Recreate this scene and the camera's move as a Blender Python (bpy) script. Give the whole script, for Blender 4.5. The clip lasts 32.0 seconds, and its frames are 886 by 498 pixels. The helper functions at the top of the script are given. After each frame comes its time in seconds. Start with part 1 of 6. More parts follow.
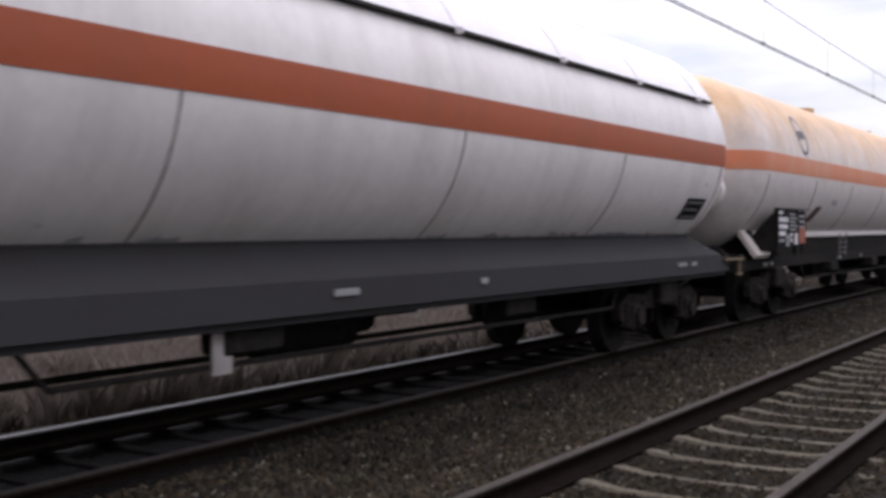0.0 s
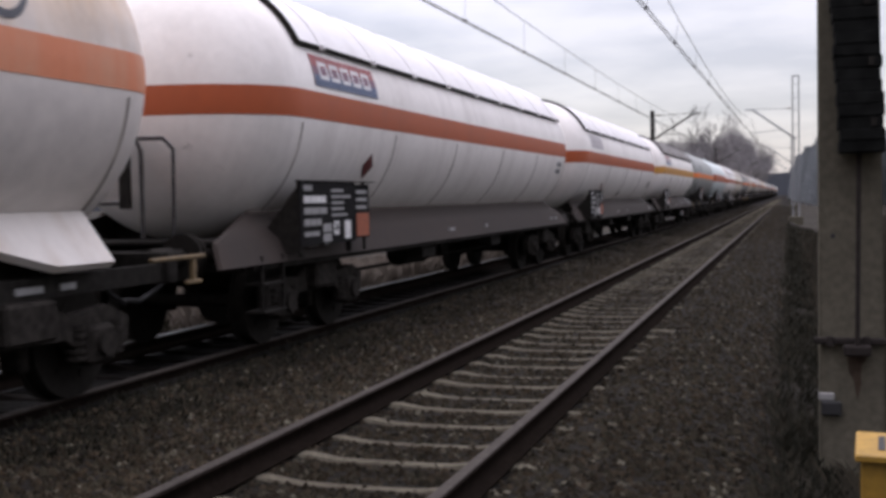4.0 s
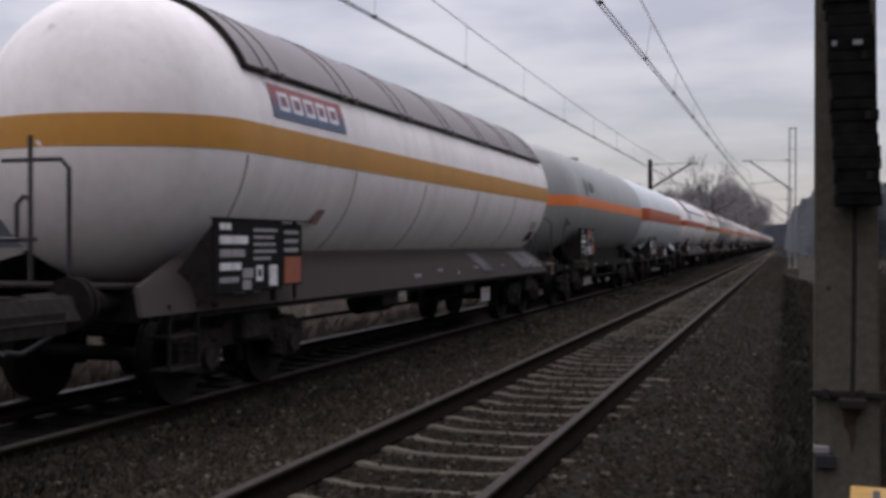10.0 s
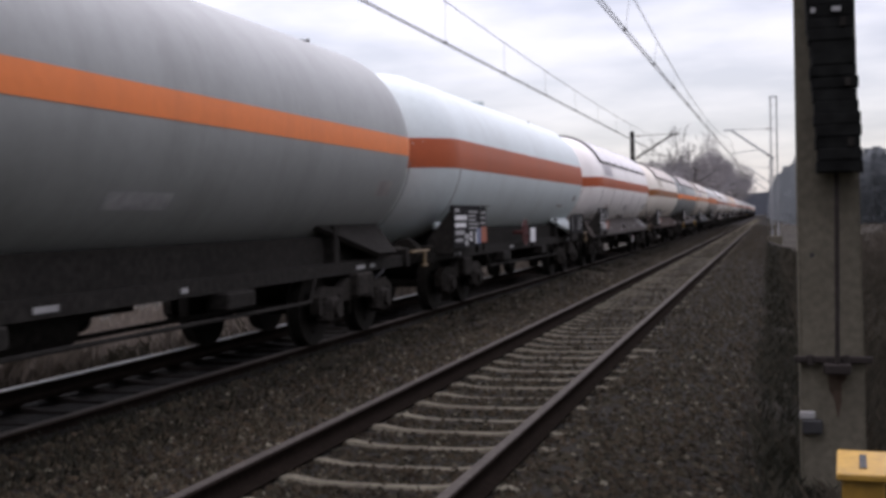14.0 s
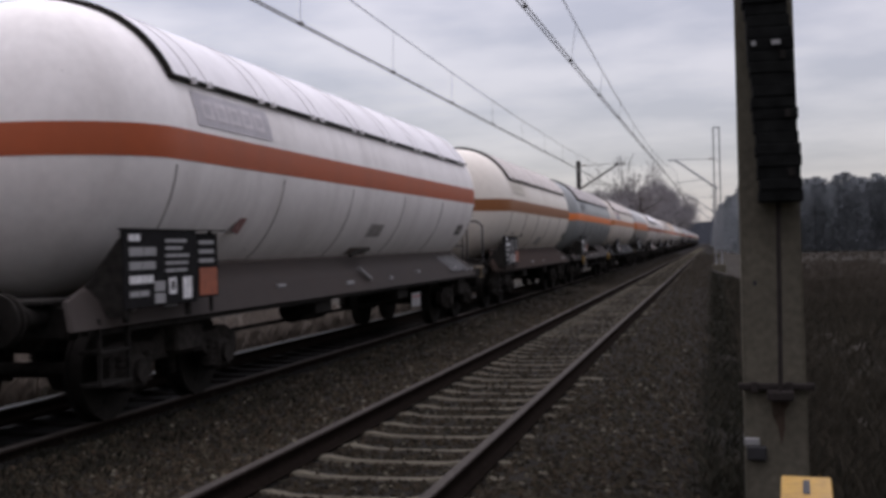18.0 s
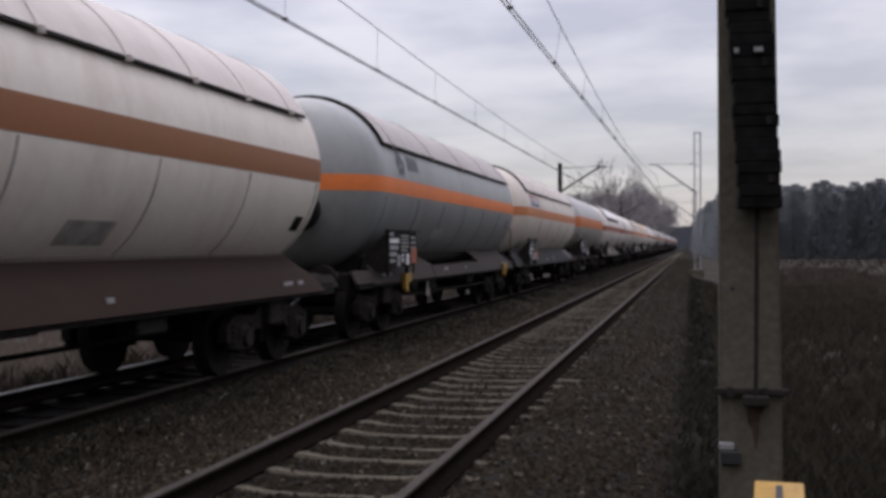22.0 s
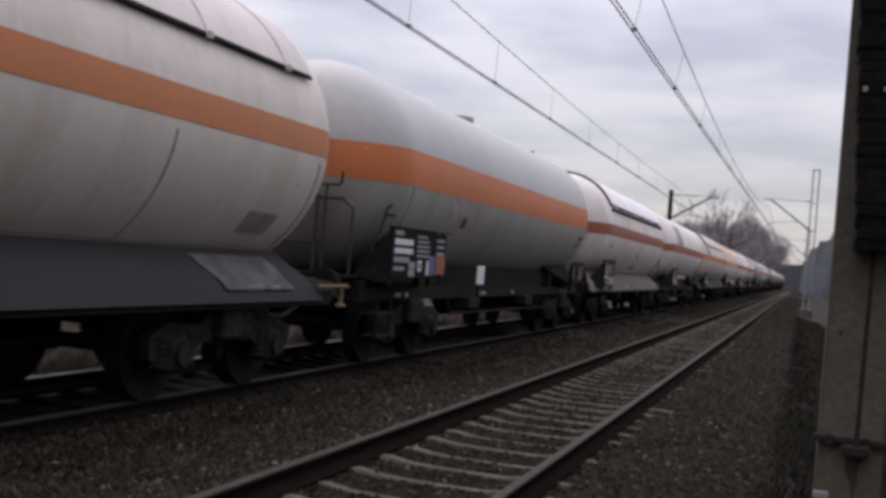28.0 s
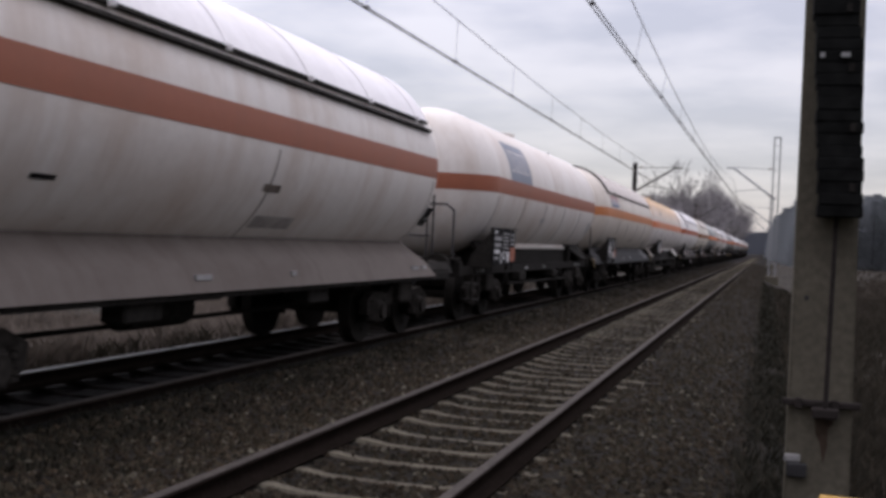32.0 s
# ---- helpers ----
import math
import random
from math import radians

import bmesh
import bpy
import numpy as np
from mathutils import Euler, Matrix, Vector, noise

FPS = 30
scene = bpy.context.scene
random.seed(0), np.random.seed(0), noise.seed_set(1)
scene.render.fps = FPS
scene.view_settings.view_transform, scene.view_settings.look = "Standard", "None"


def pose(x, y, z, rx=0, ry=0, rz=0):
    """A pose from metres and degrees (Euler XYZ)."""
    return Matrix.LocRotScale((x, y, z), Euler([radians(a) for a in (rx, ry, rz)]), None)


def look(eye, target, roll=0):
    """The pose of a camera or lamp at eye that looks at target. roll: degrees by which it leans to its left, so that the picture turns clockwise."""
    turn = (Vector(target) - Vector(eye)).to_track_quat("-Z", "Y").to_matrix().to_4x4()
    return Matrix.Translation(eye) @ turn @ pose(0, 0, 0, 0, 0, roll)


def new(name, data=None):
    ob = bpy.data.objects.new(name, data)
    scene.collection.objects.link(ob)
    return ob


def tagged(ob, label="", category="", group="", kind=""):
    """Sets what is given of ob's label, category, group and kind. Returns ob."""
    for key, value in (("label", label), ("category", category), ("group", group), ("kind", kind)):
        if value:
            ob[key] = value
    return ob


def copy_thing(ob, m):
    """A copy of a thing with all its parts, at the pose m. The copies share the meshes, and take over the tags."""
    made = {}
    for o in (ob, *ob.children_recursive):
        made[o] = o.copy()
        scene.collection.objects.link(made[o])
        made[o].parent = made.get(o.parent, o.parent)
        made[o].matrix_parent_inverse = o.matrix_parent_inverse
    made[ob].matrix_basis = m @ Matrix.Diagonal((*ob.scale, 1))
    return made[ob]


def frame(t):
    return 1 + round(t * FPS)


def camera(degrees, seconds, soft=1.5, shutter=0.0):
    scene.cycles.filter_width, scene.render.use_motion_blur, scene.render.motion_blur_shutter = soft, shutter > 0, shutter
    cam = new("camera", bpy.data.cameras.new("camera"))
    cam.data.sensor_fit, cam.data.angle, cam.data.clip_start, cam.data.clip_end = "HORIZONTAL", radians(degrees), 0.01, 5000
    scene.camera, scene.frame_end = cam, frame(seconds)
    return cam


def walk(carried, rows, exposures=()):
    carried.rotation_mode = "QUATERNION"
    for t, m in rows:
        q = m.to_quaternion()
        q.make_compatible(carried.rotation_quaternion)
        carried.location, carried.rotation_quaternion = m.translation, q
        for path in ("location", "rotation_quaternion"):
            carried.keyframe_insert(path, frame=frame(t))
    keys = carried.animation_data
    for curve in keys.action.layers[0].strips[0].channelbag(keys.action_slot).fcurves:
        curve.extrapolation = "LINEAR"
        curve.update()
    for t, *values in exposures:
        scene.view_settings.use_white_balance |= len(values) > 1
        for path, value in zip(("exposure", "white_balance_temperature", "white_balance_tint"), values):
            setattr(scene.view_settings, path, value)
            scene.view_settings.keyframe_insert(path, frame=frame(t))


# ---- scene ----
# World: metres, z = 0 at the rail tops, the two tracks run along +y.
EYE = (0.0, 0.0, 1.53)
NEAR_X, FAR_X = -2.51, -6.33      # centre lines of the empty and of the busy track
GAUGE = 0.753                     # half the distance between the rail centres
SECONDS = 32.0

cam = camera(44.85, SECONDS, soft=3.6, shutter=0.2)
# seconds, yaw, pitch, roll of the hand-held camera
ROWS = [
    (0.0, 33.11, -1.06, 0.18),
    (0.3, 31.50, -0.81, 1.56),
    (0.6, 28.06, -1.81, 0.84),
    (1.0, 22.27, -1.61, 0.82),
    (1.5, 16.64, -0.34, 1.83),
    (2.0, 14.74, -0.34, 0.91),
    (2.5, 16.23, -1.42, 1.30),
    (4.5, 18.11, -2.66, 1.23),
    (5.0, 18.66, 0.29, 0.62),
    (5.5, 19.83, 3.77, -0.56),
    (6.0, 21.59, 3.43, -0.66),
    (6.5, 21.64, 3.47, -0.93),
    (7.0, 20.16, 3.43, -0.21),
    (7.5, 19.55, 3.07, 0.11),
    (8.0, 19.17, 1.57, -0.17),
    (8.5, 18.60, 1.15, 0.44),
    (9.0, 18.19, 1.40, 0.71),
    (9.5, 17.72, 0.74, 1.03),
    (10.0, 17.73, -0.31, -0.04),
    (10.5, 17.77, -0.63, 0.35),
    (11.0, 17.65, -1.10, 0.60),
    (11.5, 17.32, -0.98, 0.86),
    (12.0, 17.60, -1.13, 1.01),
    (12.5, 18.25, -1.18, 0.88),
    (13.0, 19.06, -1.90, 0.76),
    (13.5, 17.29, -1.88, 1.12),
    (15.5, 16.65, -0.37, 1.60),
    (16.0, 16.78, -0.22, 1.34),
    (16.5, 16.11, -0.26, 0.93),
    (17.0, 15.06, 0.08, 0.57),
    (17.5, 14.08, 0.23, 1.34),
    (18.0, 14.11, -0.09, 1.46),
    (18.5, 13.75, 0.10, 1.18),
    (19.0, 13.71, 0.08, 1.06),
    (19.5, 12.77, 0.16, 0.93),
    (20.0, 12.01, 0.26, 1.00),
    (20.5, 12.00, -0.09, 1.42),
    (21.0, 12.42, -0.02, 1.04),
    (21.5, 12.38, 0.05, 0.45),
    (22.0, 13.05, -0.14, 0.26),
    (22.5, 15.05, -0.41, 0.64),
    (23.0, 19.14, 1.20, 0.46),
    (23.5, 19.20, 1.93, 0.29),
    (24.0, 19.59, 2.11, 0.21),
    (24.5, 20.06, 1.70, 0.29),
    (25.0, 20.69, 1.04, 0.07),
    (25.5, 20.67, 0.40, 0.04),
    (27.5, 21.54, 1.10, -0.56),
    (28.0, 18.52, 0.32, -4.75),
    (28.5, 20.7, 1.86, -3.9),
    (29.0, 19.05, 1.58, -3.25),
    (29.5, 18.44, 1.29, -3.18),
    (30.0, 18.73, 0.76, -1.96),
    (30.5, 17.30, -0.35, -2.07),
    (31.0, 16.69, -0.65, -2.12),
    (31.5, 16.56, -0.57, -1.63),
    (32.0, 16.79, -0.60, -2.47),
]
EXPOSURES = [
    (0.0, 0.08), (1.0, 0.08), (2.0, -0.29), (4.5, -0.11), (5.0, -0.17), (5.6, -0.86), (6.5, -1.22), (7.5, -1.22), (8.5, -1.02), (9.5, -0.8), (11.0, -0.28),
    (13.0, 0.03), (15.5, -0.26), (17.0, -0.46), (19.0, -0.59), (21.0, -0.50), (22.5, -0.46), (23.5, -0.56), (24.0, -0.64), (25.0, -0.56), (28.0, -0.42), (29.0, -0.5), (30.0, -0.62), (31.0, -0.46), (32.0, -0.33),
]
walk(cam, [(t, pose(*EYE, 90 + p, r, y)) for t, y, p, r in ROWS], EXPOSURES)

# ------------------------------------------------------------------ world and sun
world = bpy.data.worlds.new("world")
scene.world = world
world.use_nodes = True


def make_world():
    nt = world.node_tree
    nt.nodes.clear()
    N, L = nt.nodes.new, nt.links.new
    out, bg = N("ShaderNodeOutputWorld"), N("ShaderNodeBackground")
    sky = N("ShaderNodeTexSky")
    sky.sky_type, sky.sun_disc = "NISHITA", False
    sky.sun_elevation, sky.sun_rotation = radians(62), radians(-48)
    tc, sep = N("ShaderNodeTexCoord"), N("ShaderNodeSeparateXYZ")
    L(tc.outputs["Generated"], sep.inputs[0])
    up = N("ShaderNodeMath")
    up.operation = "MAXIMUM"
    L(sep.outputs["Z"], up.inputs[0])
    up.inputs[1].default_value = 0.03
    add = N("ShaderNodeMath")
    add.operation = "ADD"
    L(up.outputs[0], add.inputs[0])
    add.inputs[1].default_value = 0.12
    dv = N("ShaderNodeVectorMath")
    dv.operation = "DIVIDE"
    L(tc.outputs["Generated"], dv.inputs[0])
    L(add.outputs[0], dv.inputs[1])
    n1 = N("ShaderNodeTexNoise")
    n1.inputs["Scale"].default_value, n1.inputs["Detail"].default_value = 1.8, 6.0
    n1.inputs["Roughness"].default_value = 0.5
    L(dv.outputs[0], n1.inputs["Vector"])
    ramp = N("ShaderNodeValToRGB")
    ramp.color_ramp.elements[0].position, ramp.color_ramp.elements[0].color = 0.36, (0.457, 0.411, 0.454, 1)
    ramp.color_ramp.elements[1].position, ramp.color_ramp.elements[1].color = 0.64, (0.724, 0.648, 0.674, 1)
    L(n1.outputs["Fac"], ramp.inputs[0])
    haze = N("ShaderNodeMapRange")
    haze.inputs["From Min"].default_value, haze.inputs["From Max"].default_value = 0.0, 0.22
    haze.inputs["To Min"].default_value, haze.inputs["To Max"].default_value = 0.55, 0.0
    L(sep.outputs["Z"], haze.inputs["Value"])
    mixh = N("ShaderNodeMix")
    mixh.data_type = "RGBA"
    mixh.inputs[7].default_value = (0.605, 0.552, 0.59, 1)
    L(haze.outputs[0], mixh.inputs[0])
    L(ramp.outputs[0], mixh.inputs[6])
    mul = N("ShaderNodeVectorMath")
    mul.operation = "SCALE"
    mul.inputs["Scale"].default_value = 0.05
    L(sky.outputs[0], mul.inputs[0])
    tot = N("ShaderNodeVectorMath")
    tot.operation = "ADD"
    L(mixh.outputs[2], tot.inputs[0])
    L(mul.outputs[0], tot.inputs[1])
    zen = N("ShaderNodeMapRange")
    zen.inputs["From Min"].default_value, zen.inputs["From Max"].default_value = 0.05, 1.0
    zen.inputs["To Min"].default_value, zen.inputs["To Max"].default_value = 0.95, 2.7
    L(sep.outputs["Z"], zen.inputs["Value"])
    over = N("ShaderNodeVectorMath")
    over.operation = "SCALE"
    L(tot.outputs[0], over.inputs[0])
    high = N("ShaderNodeMapRange")
    high.inputs["From Min"].default_value, high.inputs["From Max"].default_value = 0.32, 1.0
    high.inputs["To Min"].default_value, high.inputs["To Max"].default_value = 0.0, 3.5
    L(sep.outputs["Z"], high.inputs["Value"])
    both = N("ShaderNodeMath")
    both.operation = "ADD"
    L(zen.outputs[0], both.inputs[0])
    L(high.outputs[0], both.inputs[1])
    ahead = N("ShaderNodeVectorMath")
    ahead.operation = "DOT_PRODUCT"
    L(tc.outputs["Generated"], ahead.inputs[0])
    ahead.inputs[1].default_value = (-0.45, 0.9, 0.0)
    side = N("ShaderNodeMapRange")
    side.inputs["From Min"].default_value, side.inputs["From Max"].default_value = -0.95, 0.5
    side.inputs["To Min"].default_value, side.inputs["To Max"].default_value = 0.53, 1.0
    L(ahead.outputs["Value"], side.inputs["Value"])
    fade = N("ShaderNodeMath")
    fade.operation = "MULTIPLY"
    L(both.outputs[0], fade.inputs[0])
    L(side.outputs[0], fade.inputs[1])
    L(fade.outputs[0], over.inputs["Scale"])
    L(over.outputs[0], bg.inputs["Color"])
    bg.inputs["Strength"].default_value = 1.0
    L(bg.outputs[0], out.inputs[0])


make_world()
sun = new("sun", bpy.data.lights.new("sun", "SUN"))
sun.data.energy, sun.data.angle, sun.data.color = 0.5, radians(40), (1.0, 0.96, 0.9)
sun.matrix_world = look((0, 0, 0), (0.28, -0.25, -0.93))


# ------------------------------------------------------------------ materials
def nodes_of(name, rough=0.6, metal=0.0):
    m = bpy.data.materials.new(name)
    m.use_nodes = True
    nt = m.node_tree
    b = nt.nodes["Principled BSDF"]
    b.inputs["Roughness"].default_value, b.inputs["Metallic"].default_value = rough, metal
    return m, nt, b


def noise_node(nt, scale, detail=4.0, stretch=None, rough=0.55, coord="Object"):
    tc = nt.nodes.new("ShaderNodeTexCoord")
    n = nt.nodes.new("ShaderNodeTexNoise")
    n.inputs["Scale"].default_value, n.inputs["Detail"].default_value, n.inputs["Roughness"].default_value = scale, detail, rough
    if stretch:
        mp = nt.nodes.new("ShaderNodeMapping")
        mp.inputs["Scale"].default_value = stretch
        nt.links.new(tc.outputs[coord], mp.inputs[0])
        nt.links.new(mp.outputs[0], n.inputs["Vector"])
    else:
        nt.links.new(tc.outputs[coord], n.inputs["Vector"])
    return n.outputs["Fac"]


def ramp_node(nt, fac, stops):
    r = nt.nodes.new("ShaderNodeValToRGB")
    e = r.color_ramp.elements
    while len(e) < len(stops):
        e.new(0.5)
    for el, (p, c) in zip(e, stops):
        el.position, el.color = p, (*c, 1) if len(c) == 3 else c
    nt.links.new(fac, r.inputs[0])
    return r.outputs[0]


def mix_node(nt, fac, a, b):
    m = nt.nodes.new("ShaderNodeMix")
    m.data_type = "RGBA"
    for sock, v in ((m.inputs[0], fac), (m.inputs[6], a), (m.inputs[7], b)):
        if isinstance(v, (int, float)):
            sock.default_value = v
        elif isinstance(v, tuple):
            sock.default_value = (*v, 1)
        else:
            nt.links.new(v, sock)
    return m.outputs[2]


def bump(nt, b, height, strength=0.3, dist=0.01):
    n = nt.nodes.new("ShaderNodeBump")
    n.inputs["Strength"].default_value, n.inputs["Distance"].default_value = strength, dist
    nt.links.new(height, n.inputs["Height"])
    nt.links.new(n.outputs[0], b.inputs["Normal"])


def scaled(c, k):
    return tuple(min(1.0, v * k) for v in c)


def paint(name, col, dirt=(0.16, 0.13, 0.11), amount=0.5, rough=0.5, streak=0.4, gloss=0.3):
    """Weathered paint: fine mottling, runs down the sides and rubbed patches of dirt."""
    m, nt, b = nodes_of(name, rough)
    b.inputs["Specular IOR Level"].default_value = gloss
    fine = noise_node(nt, 9.0, 6.0)
    base = ramp_node(nt, fine, [(0.3, scaled(col, 0.95)), (0.7, scaled(col, 1.03))])
    runs = noise_node(nt, 1.0, 5.0, (1.2, 3.2, 0.35), 0.6)
    rf = ramp_node(nt, runs, [(0.45, (0, 0, 0)), (0.78, (streak, streak, streak))])
    base = mix_node(nt, rf, base, dirt)
    big = noise_node(nt, 0.55, 6.0, (1, 0.5, 1), 0.62)
    bf = ramp_node(nt, big, [(0.5, (0, 0, 0)), (0.75, (amount, amount, amount))])
    base = mix_node(nt, bf, base, dirt)
    chips = noise_node(nt, 2.6, 9.0, (1.0, 0.8, 1.3), 0.72)
    cf = ramp_node(nt, chips, [(0.66, (0, 0, 0)), (0.72, (0.45, 0.45, 0.45))])
    base = mix_node(nt, cf, base, scaled(dirt, 0.8))
    nt.links.new(base, b.inputs["Base Color"])
    bump(nt, b, fine, 0.08, 0.004)
    return m


def plain(name, col, rough=0.6, metal=0.0, var=0.25, scale=14.0, relief=0.15):
    m, nt, b = nodes_of(name, rough, metal)
    if rough >= 0.75:      # caked dust and rust hardly shine
        b.inputs["Specular IOR Level"].default_value = 0.04
    n = noise_node(nt, scale, 6.0)
    big = noise_node(nt, scale * 0.12, 3.0)
    c = ramp_node(nt, n, [(0.3, scaled(col, 1 - var)), (0.7, scaled(col, 1 + var))])
    f = ramp_node(nt, big, [(0.42, (0, 0, 0)), (0.7, (0.4, 0.4, 0.4))])
    nt.links.new(mix_node(nt, f, c, scaled(col, 0.6)), b.inputs["Base Color"])
    bump(nt, b, n, relief, 0.01)
    return m


def stained_top(name, col, stain, edge_z, soft=0.5, amount=0.95):
    """Paint with a rusty stain that has run down from the tank's crown to about edge_z."""
    m, nt, b = nodes_of(name, 0.5)
    tc, sep = nt.nodes.new("ShaderNodeTexCoord"), nt.nodes.new("ShaderNodeSeparateXYZ")
    nt.links.new(tc.outputs["Object"], sep.inputs[0])
    n = noise_node(nt, 1.1, 6.0, (1.0, 1.6, 0.5), 0.65)
    off = nt.nodes.new("ShaderNodeMath")
    off.operation = "MULTIPLY_ADD"
    nt.links.new(n, off.inputs[0])
    off.inputs[1].default_value = 1.5
    nt.links.new(sep.outputs["Z"], off.inputs[2])
    mr = nt.nodes.new("ShaderNodeMapRange")
    mr.inputs["From Min"].default_value, mr.inputs["From Max"].default_value = edge_z + 0.75 - soft, edge_z + 0.75 + soft
    mr.inputs["To Max"].default_value = amount
    nt.links.new(off.outputs[0], mr.inputs["Value"])
    fine = noise_node(nt, 5.0, 6.0)
    a = ramp_node(nt, fine, [(0.3, scaled(col, 0.88)), (0.7, scaled(col, 1.05))])
    c = ramp_node(nt, noise_node(nt, 2.5, 5.0), [(0.3, scaled(stain, 0.75)), (0.7, scaled(stain, 1.2))])
    nt.links.new(mix_node(nt, mr.outputs[0], a, c), b.inputs["Base Color"])
    return m


